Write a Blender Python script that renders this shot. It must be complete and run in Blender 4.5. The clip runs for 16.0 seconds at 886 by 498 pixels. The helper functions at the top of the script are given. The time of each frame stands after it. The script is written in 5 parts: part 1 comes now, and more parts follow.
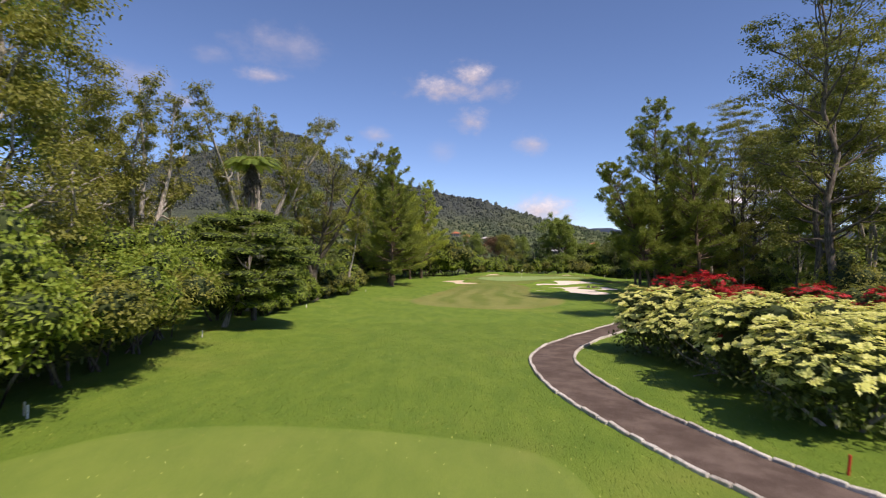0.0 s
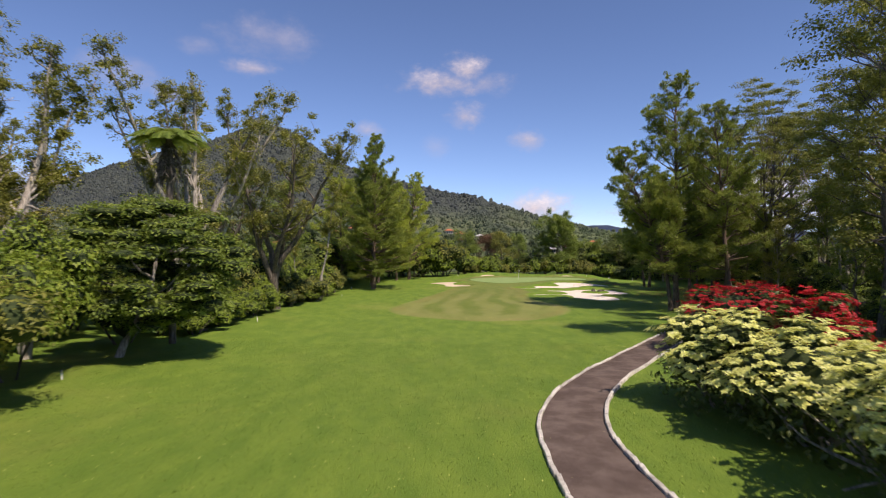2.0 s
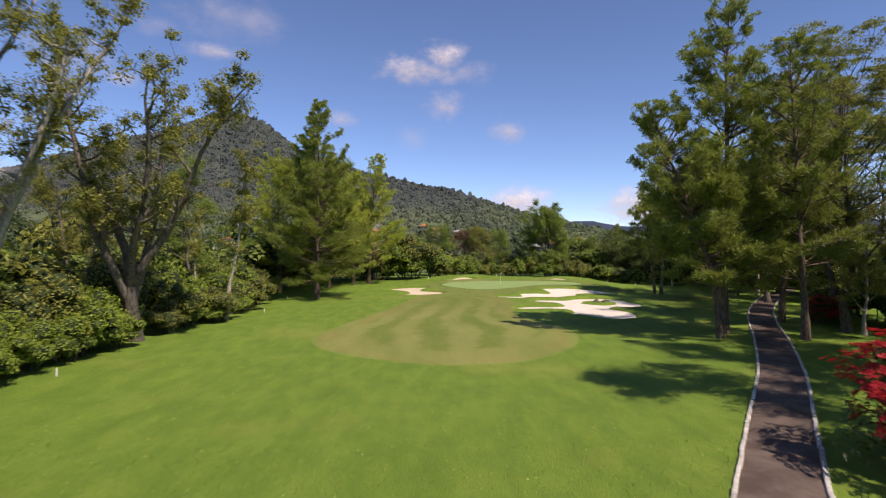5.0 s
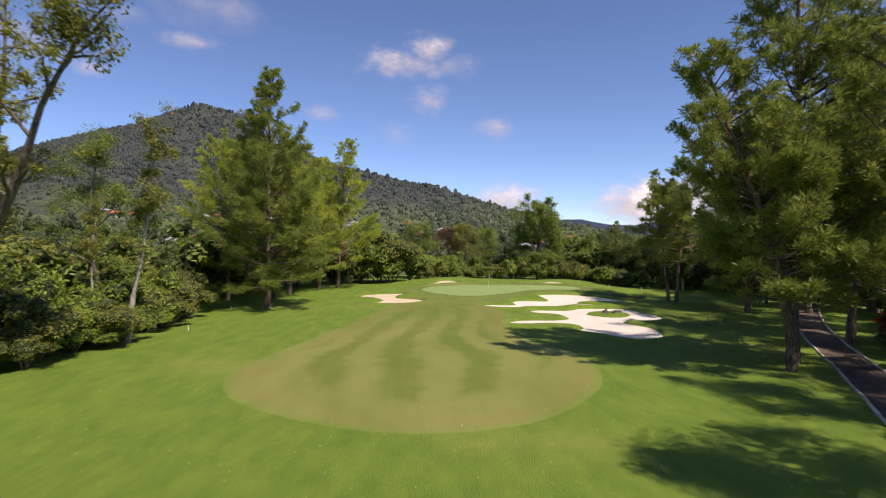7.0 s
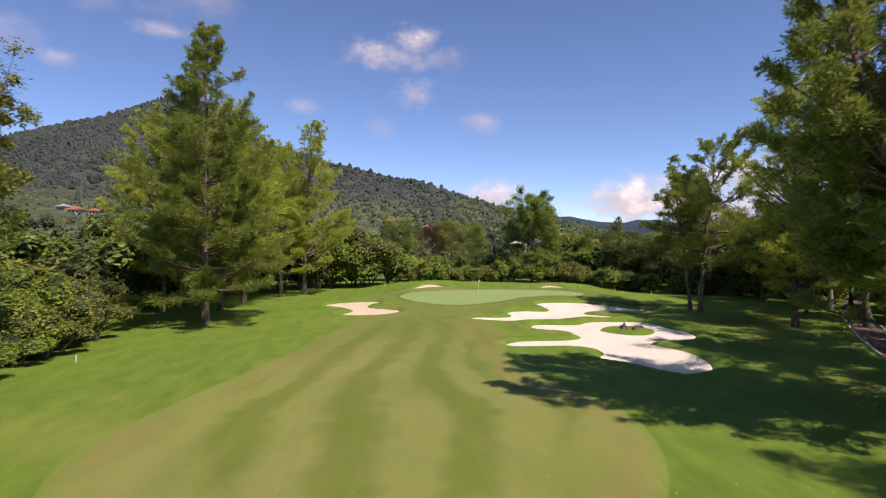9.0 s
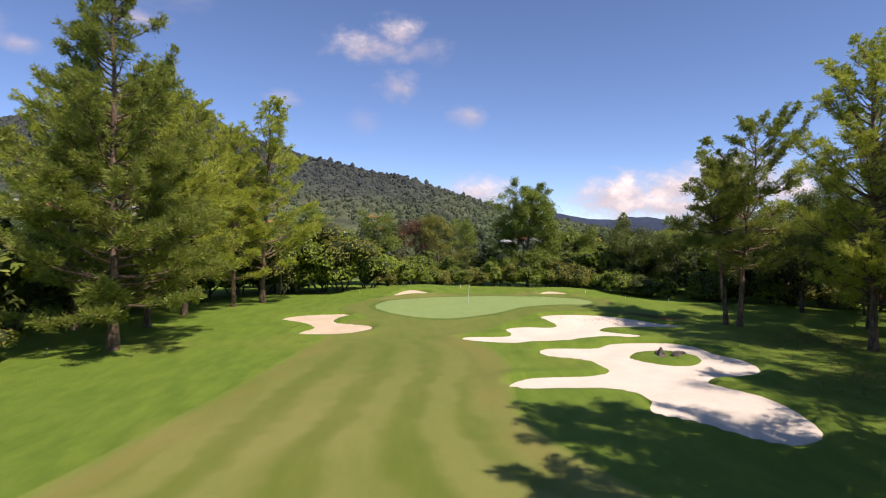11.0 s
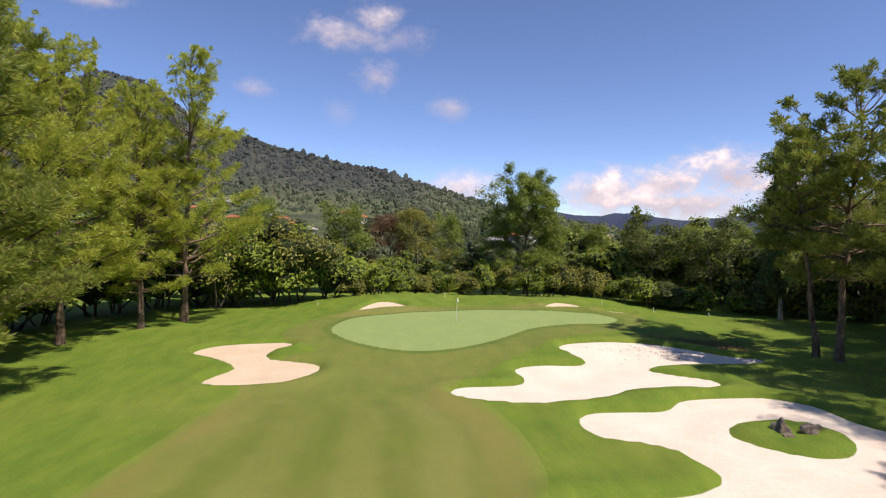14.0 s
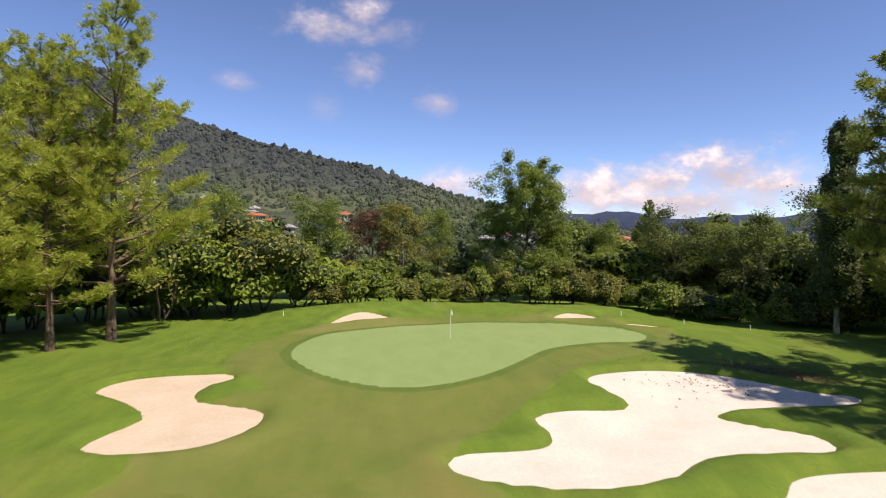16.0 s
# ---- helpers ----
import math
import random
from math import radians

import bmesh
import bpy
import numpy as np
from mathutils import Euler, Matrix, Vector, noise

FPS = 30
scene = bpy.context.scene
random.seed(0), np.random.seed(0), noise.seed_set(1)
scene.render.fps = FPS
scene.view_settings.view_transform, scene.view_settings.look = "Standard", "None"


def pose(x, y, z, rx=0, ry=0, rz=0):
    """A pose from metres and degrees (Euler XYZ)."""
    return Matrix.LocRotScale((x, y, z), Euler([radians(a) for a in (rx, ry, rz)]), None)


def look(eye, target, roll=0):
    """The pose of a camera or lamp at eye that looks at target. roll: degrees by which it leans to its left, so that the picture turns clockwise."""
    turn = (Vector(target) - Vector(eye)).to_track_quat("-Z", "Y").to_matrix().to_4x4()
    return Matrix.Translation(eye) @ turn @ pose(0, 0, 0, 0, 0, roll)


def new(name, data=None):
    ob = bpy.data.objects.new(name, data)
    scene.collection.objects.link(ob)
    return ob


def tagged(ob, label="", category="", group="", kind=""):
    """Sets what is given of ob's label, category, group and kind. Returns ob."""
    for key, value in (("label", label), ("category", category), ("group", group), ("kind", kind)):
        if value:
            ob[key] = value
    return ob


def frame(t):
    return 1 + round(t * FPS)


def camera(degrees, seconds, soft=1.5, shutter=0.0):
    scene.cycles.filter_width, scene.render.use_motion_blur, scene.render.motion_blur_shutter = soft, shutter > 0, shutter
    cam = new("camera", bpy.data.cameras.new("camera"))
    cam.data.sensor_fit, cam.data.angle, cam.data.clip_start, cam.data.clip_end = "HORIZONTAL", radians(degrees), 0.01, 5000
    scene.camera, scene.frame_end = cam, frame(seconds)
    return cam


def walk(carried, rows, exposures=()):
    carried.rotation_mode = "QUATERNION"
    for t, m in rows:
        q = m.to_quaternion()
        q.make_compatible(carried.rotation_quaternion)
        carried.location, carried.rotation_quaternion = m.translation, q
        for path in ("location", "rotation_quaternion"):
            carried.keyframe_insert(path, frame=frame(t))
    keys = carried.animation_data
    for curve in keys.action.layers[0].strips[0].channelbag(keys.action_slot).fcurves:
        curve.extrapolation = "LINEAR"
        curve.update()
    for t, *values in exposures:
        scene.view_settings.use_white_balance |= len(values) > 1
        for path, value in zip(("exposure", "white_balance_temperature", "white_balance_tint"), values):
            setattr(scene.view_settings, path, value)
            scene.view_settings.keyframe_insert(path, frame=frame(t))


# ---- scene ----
cam = camera(77.9, 16.0, soft=1.1, shutter=0.6)
METRES, EYE, TILT, LEAN, TURN = 87.5, 7.175, -1.5, 0.0, 0.0
ROWS = [
    (0.0, 0.0, 0.0, 0.0, -0.0, 1.35, -0.02),
    (0.5, 0.0031, 0.0282, 0.0015, -0.11, 1.32, -0.01),
    (1.0, 0.0065, 0.058, 0.0031, -0.18, 1.25, -0.03),
    (1.5, 0.0103, 0.0903, 0.0045, -0.29, 1.16, -0.02),
    (2.0, 0.014, 0.121, 0.0058, -0.48, 1.07, -0.01),
    (2.5, 0.0175, 0.1535, 0.0069, -0.76, 1.01, -0.0),
    (3.0, 0.0216, 0.1878, 0.0082, -1.11, 0.93, 0.01),
    (3.5, 0.0259, 0.2257, 0.0099, -1.49, 0.92, 0.04),
    (4.0, 0.0318, 0.2667, 0.0117, -1.84, 0.82, 0.01),
    (6.5, 0.0546, 0.4477, 0.0158, -3.67, 0.6, -0.08),
    (7.0, 0.0587, 0.4815, 0.0163, -4.03, 0.56, -0.08),
    (7.5, 0.0628, 0.5148, 0.0174, -4.41, 0.48, -0.03),
    (8.0, 0.0667, 0.5451, 0.0181, -4.78, 0.42, -0.02),
    (8.5, 0.0709, 0.5765, 0.0194, -5.13, 0.36, -0.0),
    (9.0, 0.0742, 0.6077, 0.0207, -5.42, 0.32, 0.02),
    (11.5, 0.0912, 0.7597, 0.0263, -7.31, -0.04, 0.01),
    (12.0, 0.0946, 0.7878, 0.027, -7.64, -0.08, 0.03),
    (12.5, 0.098, 0.8153, 0.0282, -8.01, -0.11, 0.03),
    (13.0, 0.1018, 0.8421, 0.0292, -8.32, -0.19, 0.0),
    (13.5, 0.1051, 0.8687, 0.0299, -8.68, -0.24, 0.02),
    (14.0, 0.1079, 0.8929, 0.0302, -8.99, -0.32, 0.03),
    (14.5, 0.1112, 0.9182, 0.0299, -9.34, -0.34, 0.02),
    (15.0, 0.1146, 0.9432, 0.0301, -9.68, -0.36, 0.0),
    (15.5, 0.1177, 0.9678, 0.0307, -10.01, -0.44, -0.01),
    (16.0, 0.1211, 0.992, 0.031, -10.32, -0.44, 0.03),
]
walk(cam, [(t, pose(0, 0, EYE, TILT, LEAN, TURN) @ pose(METRES * x, METRES * y, METRES * z, 90 + pitch, roll, yaw)) for t, x, y, z, yaw, pitch, roll in ROWS],
     exposures=[(0.0, 0.25, 7080, 23), (16.0, 0.37, 7080, 23)])

# ---------------------------------------------------------------- light
SUN_AZ, SUN_EL = 137.0, 54.0          # degrees clockwise from +y, degrees above the horizon
world = bpy.data.worlds.new("sky")
scene.world = world
world.use_nodes = True
wn = world.node_tree.nodes
sky = wn.new("ShaderNodeTexSky")
sky.sky_type = "NISHITA"
sky.sun_disc = False
sky.sun_elevation, sky.sun_rotation = radians(SUN_EL), radians(SUN_AZ)
sky.altitude, sky.air_density, sky.dust_density, sky.ozone_density = 1500, 0.79, 0.02, 7.0
world.node_tree.links.new(sky.outputs[0], wn["Background"].inputs[0])
wn["Background"].inputs[1].default_value = 0.138
sun = new("sun", bpy.data.lights.new("sun", "SUN"))
sun.data.energy, sun.data.angle, sun.data.color = 4.4, radians(0.53), (1.0, 0.955, 0.88)
a, e = radians(SUN_AZ), radians(SUN_EL)
sun.matrix_world = look((60, -60, 90), (60 - math.sin(a) * math.cos(e), -60 - math.cos(a) * math.cos(e), 90 - math.sin(e)))

# ---------------------------------------------------------------- materials


class Nodes:
    """Short-hand for building one node material."""

    def __init__(self, name):
        self.mat = bpy.data.materials.new(name)
        self.mat.use_nodes = True
        self.t = self.mat.node_tree
        self.t.nodes.clear()
        self.out = self.t.nodes.new("ShaderNodeOutputMaterial")

    def link(self, socket, value):
        if isinstance(value, bpy.types.NodeSocket):
            self.t.links.new(value, socket)
        elif isinstance(value, tuple) and len(value) == 3 and socket.type == "RGBA":
            socket.default_value = (*value, 1)
        else:
            socket.default_value = value

    def add(self, kind, out=0, ins=()):
        n = self.t.nodes.new("ShaderNode" + kind)
        for k, v in dict(ins).items():
            self.link(n.inputs[k], v)
        return n.outputs[out]

    def math(self, op, a, b=0.0):
        o = self.add("Math", ins={0: a, 1: b})
        o.node.operation = op
        return o

    def stored(self, name):
        o = self.add("Attribute", "Fac")
        o.node.attribute_name = name
        return o

    def noise(self, scale, detail=4.0, rough=0.55, vec=None):
        ins = {"Scale": scale, "Detail": detail, "Roughness": rough}
        ins["Vector"] = vec or self.place()
        return self.add("TexNoise", ins=ins)

    def place(self):
        return self.add("NewGeometry", "Position")

    def ramp(self, value, lo, hi):
        o = self.add("MapRange", ins={0: value, 1: lo, 2: hi})
        o.node.interpolation_type = "SMOOTHSTEP"
        return o

    def mix(self, f, a, b, blend="MIX"):
        n = self.t.nodes.new("ShaderNodeMix")
        n.data_type, n.blend_type = "RGBA", blend
        self.link(n.inputs[0], f), self.link(n.inputs[6], a), self.link(n.inputs[7], b)
        return n.outputs[2]

    def bump(self, height, strength, dist):
        return self.add("Bump", ins={"Height": height, "Strength": strength, "Distance": dist})

    def surface(self, color, rough=0.8, normal=None, spec=0.3, metal=0.0):
        ins = {"Base Color": color, "Roughness": rough, "Specular IOR Level": spec, "Metallic": metal}
        if normal:
            ins["Normal"] = normal
        return self.add("BsdfPrincipled", ins=ins)

    def done(self, shader):
        self.t.links.new(shader, self.out.inputs[0])
        return self.mat


def grass_material(name, dark, light, dry, fine=22.0, stripes=0.0, relief=0.05, dry_lo=0.52, dry_hi=0.78, soften=0.0):
    """Mown grass: blades, patches, dry areas; stripes follow the stored distance from the mown edge."""
    n = Nodes(name)
    long = n.add("Mapping", ins={"Vector": n.place(), "Scale": (1.0, 0.38, 1.0)})
    big, mid, small = n.noise(0.09, 5), n.noise(0.9, 5, 0.65, long), n.noise(fine, 3, 0.7)
    stretched = n.add("Mapping", ins={"Vector": n.place(), "Scale": (1.0, 0.35, 1.0)})
    blades = n.noise(fine * 1.6, 3, 0.75, stretched)
    c = n.mix(n.ramp(mid, 0.22, 0.78), dark, light)
    c = n.mix(n.math("MULTIPLY", n.ramp(big, dry_lo, dry_hi), 0.75), c, dry)
    c = n.mix(n.math("MULTIPLY", n.ramp(n.noise(2.6, 4, 0.7), 0.58, 0.78), 0.5), c, dry)
    if stripes:
        # mowing bands fan out with the fairway, pale and green in turn, and end in a pale loop round its front
        slow = n.math("MULTIPLY", n.math("SUBTRACT", n.noise(0.10, 3), 0.5), 0.50)
        strip = n.ramp(n.math("COSINE", n.math("MULTIPLY", n.math("ADD", n.math("SUBTRACT", n.stored("share"), 0.12), slow), 14.6)), -0.85, 0.75)
        front = n.math("SUBTRACT", 1.0, n.ramp(n.add("SeparateXYZ", 1, {0: n.place()}), 69.0, 78.0))
        rim = n.math("SUBTRACT", 1.0, n.ramp(n.math("ADD", n.stored("edge"), n.math("MULTIPLY", n.math("SUBTRACT", n.noise(0.35, 3), 0.5), 3.0)), n.math("ADD", 1.4, n.math("MULTIPLY", front, 2.4)), n.math("ADD", 2.8, n.math("MULTIPLY", front, 2.8))))
        strip = n.math("MAXIMUM", strip, n.math("MULTIPLY", rim, 0.85))
        along = n.add("Mapping", ins={"Vector": n.place(), "Scale": (1.0, 0.30, 1.0)})
        strip = n.math("MULTIPLY", strip, n.math("ADD", 0.45, n.math("MULTIPLY", n.ramp(n.noise(0.20, 3, 0.5, along), 0.30, 0.60), 0.55)))
        streak = n.math("MULTIPLY", n.ramp(n.noise(0.9, 4, 0.6, n.add("Mapping", ins={"Vector": n.place(), "Scale": (1.0, 0.12, 1.0)})), 0.38, 0.66), 0.25)
        fade = n.math("SUBTRACT", 1.0, n.math("MULTIPLY", n.ramp(n.add("SeparateXYZ", 1, {0: n.place()}), 78.0, 104.0), 0.62))
        band = n.math("MULTIPLY", n.math("MINIMUM", n.math("ADD", strip, streak), 1.0), fade)
        c = n.mix(n.math("MULTIPLY", n.math("MULTIPLY", n.math("SUBTRACT", 1.0, band), fade), 0.50), c, (0.108, 0.152, 0.012))
        c = n.mix(n.math("MULTIPLY", band, stripes), c, tuple(v * 1.45 for v in dry))
        tan = n.math("MULTIPLY", n.ramp(n.stored("edge"), 0.2, 0.9), n.math("SUBTRACT", 1.0, n.ramp(n.stored("edge"), 1.2, 2.6)))
        c = n.mix(n.math("MULTIPLY", n.math("MULTIPLY", tan, n.ramp(n.noise(0.25, 3), 0.35, 0.6)), 0.28), c, (0.235, 0.175, 0.050))
    if soften:
        # the cut grows out into the longer grass over a ragged strip
        ragged = n.math("ADD", n.stored("edge"), n.math("MULTIPLY", n.math("SUBTRACT", n.noise(1.2, 4, 0.6), 0.5), 1.4 * soften))
        c = n.mix(n.math("SUBTRACT", 1.0, n.ramp(ragged, -0.45, soften - 0.3)), c, n.mix(n.ramp(mid, 0.22, 0.78), (0.099, 0.177, 0.016), (0.168, 0.250, 0.026)))
    shade = n.math("ADD", 0.55, n.math("MULTIPLY", n.math("ADD", small, blades), 0.46))
    c = n.mix(1.0, c, n.add("CombineColor", ins={0: shade, 1: shade, 2: shade}), "MULTIPLY")
    h = n.math("ADD", n.math("MULTIPLY", small, 0.5), blades)
    return n.done(n.surface(c, 0.85, n.bump(h, 0.7, relief), 0.25))


def leaf_material(name, dark, light, tip=None, glow=0.28, rough=0.5, spread=1.0):
    """Foliage: every leaf varies, with slow changes through the crown; part of the light passes through."""
    n = Nodes(name)
    rnd = n.add("NewGeometry", "Random Per Island")
    per_thing = n.add("ObjectInfo", "Random")
    f = n.math("ADD", n.math("MULTIPLY", rnd, 0.6 * spread), n.math("MULTIPLY", n.ramp(n.noise(0.7, 3), 0.35, 0.65), 0.4))
    c = n.mix(f, dark, light)
    if tip:
        c = n.mix(n.math("MULTIPLY", n.ramp(rnd, 0.72, 1.0), 0.8), c, tip)
    c = n.mix(n.math("MULTIPLY", per_thing, 0.2), c, tuple(v * 0.7 for v in dark))
    s = n.surface(c, rough, None, 0.35)
    t = n.add("BsdfTranslucent", ins={"Color": n.mix(0.5, c, light)})
    return n.done(n.add("MixShader", ins={0: glow, 1: s, 2: t}))


def bark_material(name, dark, light, moss=(0.06, 0.075, 0.02), pale=0.55):
    n = Nodes(name)
    m = n.add("Mapping", ins={"Vector": n.place(), "Scale": (1, 1, 0.22)})
    g = n.noise(9.0, 5, 0.7, m)
    c = n.mix(n.ramp(g, 0.3, 0.7), dark, light)
    c = n.mix(n.math("MULTIPLY", n.ramp(n.noise(1.6, 4, 0.7), pale, pale + 0.15), 0.7), c, moss)
    return n.done(n.surface(c, 0.9, n.bump(g, 0.8, 0.06), 0.2))


def plain_material(name, c1, c2, scale=6.0, rough=0.8, relief=0.01, metal=0.0):
    n = Nodes(name)
    g = n.noise(scale, 5, 0.65)
    slow = n.noise(scale * 0.12, 3)
    c = n.mix(n.ramp(n.math("MULTIPLY", n.math("ADD", g, slow), 0.5), 0.35, 0.65), c1, c2)
    return n.done(n.surface(c, rough, n.bump(g, 0.5, relief), 0.3, metal))


M = {}
M["rough"] = grass_material("rough grass", (0.095, 0.171, 0.016), (0.164, 0.242, 0.027), (0.25, 0.265, 0.050), 16, relief=0.09)
M["fairway"] = grass_material("fairway turf", (0.108, 0.148, 0.024), (0.143, 0.173, 0.031), (0.187, 0.184, 0.051), 26, 0.46, 0.02, 0.45, 0.7, 0.9)
M["collar"] = grass_material("collar turf", (0.112, 0.156, 0.024), (0.158, 0.188, 0.035), (0.225, 0.208, 0.064), 26, 0.0, 0.02, 0.44, 0.70)
M["fringe"] = grass_material("fringe turf", (0.088, 0.142, 0.022), (0.128, 0.180, 0.030), (0.16, 0.18, 0.04), 20, relief=0.05)
M["green"] = grass_material("putting turf", (0.205, 0.290, 0.092), (0.236, 0.320, 0.106), (0.26, 0.32, 0.11), 40, 0.0, 0.008)
M["tee"] = grass_material("tee turf", (0.128, 0.192, 0.028), (0.180, 0.240, 0.038), (0.225, 0.24, 0.055), 26, 0.0, 0.02, soften=0.7)


def sand_material(name, lo, hi):
    n = Nodes(name)
    grain, slow, rake = n.noise(60, 3), n.noise(0.5, 4), n.noise(6, 4, 0.7)
    c = n.mix(n.ramp(n.math("MULTIPLY", n.math("ADD", n.math("ADD", grain, slow), rake), 0.333), 0.36, 0.64), lo, hi)
    return n.done(n.surface(c, 0.95, n.bump(n.math("ADD", n.math("MULTIPLY", grain, 0.2), rake), 0.5, 0.06), 0.1))


M["white_sand"] = sand_material("white bunker sand", (0.63, 0.545, 0.435), (0.745, 0.665, 0.555))
M["tan_sand"] = sand_material("tan bunker sand", (0.54, 0.43, 0.29), (0.66, 0.545, 0.39))


def asphalt_material():
    n = Nodes("worn brown asphalt")
    grit, patch, crack = n.noise(45, 3, 0.7), n.noise(0.9, 5, 0.65), n.noise(4, 5, 0.75)
    c = n.mix(n.ramp(patch, 0.35, 0.68), (0.080, 0.055, 0.041), (0.150, 0.110, 0.085))
    c = n.mix(n.math("MULTIPLY", n.ramp(grit, 0.55, 0.75), 0.5), c, (0.235, 0.18, 0.145))
    c = n.mix(n.math("MULTIPLY", n.ramp(crack, 0.58, 0.72), 0.45), c, (0.05, 0.04, 0.034))
    return n.done(n.surface(c, 0.9, n.bump(grit, 0.6, 0.02), 0.25))


M["asphalt"] = asphalt_material()
M["kerb"] = plain_material("limewashed kerb stone", (0.30, 0.27, 0.22), (0.66, 0.62, 0.53), 7.0, 0.9, 0.02)
M["bark"] = bark_material("grey brown bark", (0.055, 0.042, 0.032), (0.20, 0.17, 0.135))
M["pale_bark"] = bark_material("pale lichened bark", (0.16, 0.14, 0.11), (0.50, 0.45, 0.37), (0.11, 0.10, 0.045), 0.60)
M["pine_bark"] = bark_material("reddish pine bark", (0.065, 0.042, 0.030), (0.26, 0.185, 0.13), (0.11, 0.09, 0.06), 0.6)
M["needle"] = leaf_material("pine needles", (0.140, 0.190, 0.034), (0.318, 0.365, 0.062), (0.41, 0.43, 0.09), 0.42)
M["needle_fresh"] = leaf_material("fresh pine needles", (0.27, 0.33, 0.044), (0.52, 0.57, 0.088), (0.62, 0.63, 0.13), 0.48)
M["leaf"] = leaf_material("broad leaves", (0.105, 0.165, 0.026), (0.265, 0.340, 0.050), (0.37, 0.40, 0.08), 0.42)
M["leaf_olive"] = leaf_material("olive leaves", (0.155, 0.168, 0.030), (0.325, 0.325, 0.056), (0.44, 0.40, 0.10), 0.42)
M["leaf_bright"] = leaf_material("bright leaves", (0.150, 0.225, 0.024), (0.310, 0.390, 0.046), (0.39, 0.44, 0.06), 0.40)
M["leaf_dark"] = leaf_material("dark leaves", (0.064, 0.094, 0.022), (0.165, 0.200, 0.042), None, 0.32)
M["leaf_deep"] = leaf_material("deep olive leaves", (0.115, 0.135, 0.026), (0.280, 0.290, 0.054), (0.38, 0.37, 0.07), 0.42)
M["leaf_rust"] = leaf_material("rust leaves", (0.10, 0.055, 0.028), (0.24, 0.135, 0.065), None, 0.25)
# shade inside the foliage, put into a dark colour for the filling lumps
M["core"] = plain_material("painted inner shade", (0.024, 0.036, 0.011), (0.050, 0.070, 0.020), 3.0, 0.9, 0.15)
M["yellow_bract"] = leaf_material("cream yellow bracts", (0.62, 0.63, 0.15), (0.84, 0.83, 0.28), (0.88, 0.87, 0.42), 0.22)
M["red_bract"] = leaf_material("scarlet bracts", (0.30, 0.010, 0.012), (0.58, 0.022, 0.024), (0.68, 0.05, 0.04), 0.22)
M["rock"] = plain_material("weathered rock", (0.055, 0.045, 0.036), (0.24, 0.205, 0.165), 4.0, 0.9, 0.08)
M["white_paint"] = plain_material("white paint", (0.62, 0.61, 0.56), (0.82, 0.81, 0.77), 12, 0.6, 0.002)
M["red_paint"] = plain_material("red paint", (0.42, 0.03, 0.015), (0.62, 0.06, 0.03), 12, 0.6, 0.002)
M["flag_cloth"] = plain_material("white flag cloth", (0.66, 0.66, 0.62), (0.8, 0.8, 0.76), 20, 0.8, 0.003)
M["plaster"] = plain_material("cream plaster", (0.34, 0.31, 0.26), (0.54, 0.50, 0.44), 1.2, 0.9, 0.01)
M["roof_tile"] = plain_material("orange clay tile", (0.30, 0.095, 0.045), (0.46, 0.17, 0.08), 1.5, 0.85, 0.05)
M["roof_grey"] = plain_material("weathered grey roof", (0.20, 0.19, 0.18), (0.44, 0.42, 0.40), 1.5, 0.8, 0.05)
M["window_dark"] = plain_material("dark window glass", (0.02, 0.025, 0.03), (0.05, 0.06, 0.07), 1.0, 0.15, 0.0)


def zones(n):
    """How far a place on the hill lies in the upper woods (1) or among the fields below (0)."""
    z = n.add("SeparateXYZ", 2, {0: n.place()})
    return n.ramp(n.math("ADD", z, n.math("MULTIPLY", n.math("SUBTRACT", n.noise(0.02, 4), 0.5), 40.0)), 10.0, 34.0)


def hill_material():
    n = Nodes("wooded hillside with haze tint")
    big, mid, small = n.noise(0.018, 5), n.noise(0.10, 5, 0.65), n.noise(0.6, 4, 0.7)
    terraces = n.noise(0.16, 4, 0.6, n.add("Mapping", ins={"Vector": n.place(), "Scale": (0.3, 0.5, 2.4)}))
    low = n.mix(n.ramp(terraces, 0.40, 0.62), (0.060, 0.078, 0.042), (0.125, 0.150, 0.070))
    low = n.mix(n.math("MULTIPLY", n.ramp(big, 0.5, 0.66), 0.5), low, (0.150, 0.150, 0.085))
    # upper woods greyed towards blue: distance haze put into their colour
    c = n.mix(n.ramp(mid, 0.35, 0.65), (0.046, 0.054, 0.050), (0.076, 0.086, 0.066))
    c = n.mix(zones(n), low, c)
    c = n.mix(n.math("MULTIPLY", n.ramp(small, 0.6, 0.75), 0.3), c, (0.11, 0.105, 0.062))
    return n.done(n.surface(c, 0.95, n.bump(small, 0.8, 1.2), 0.1))


M["hill"] = hill_material()
# the far ridge's woods, their haze put into the base colour as blue
M["far_hill"] = plain_material("far woods painted with blue haze", (0.026, 0.040, 0.072), (0.040, 0.056, 0.094), 0.12, 0.95, 0.6)


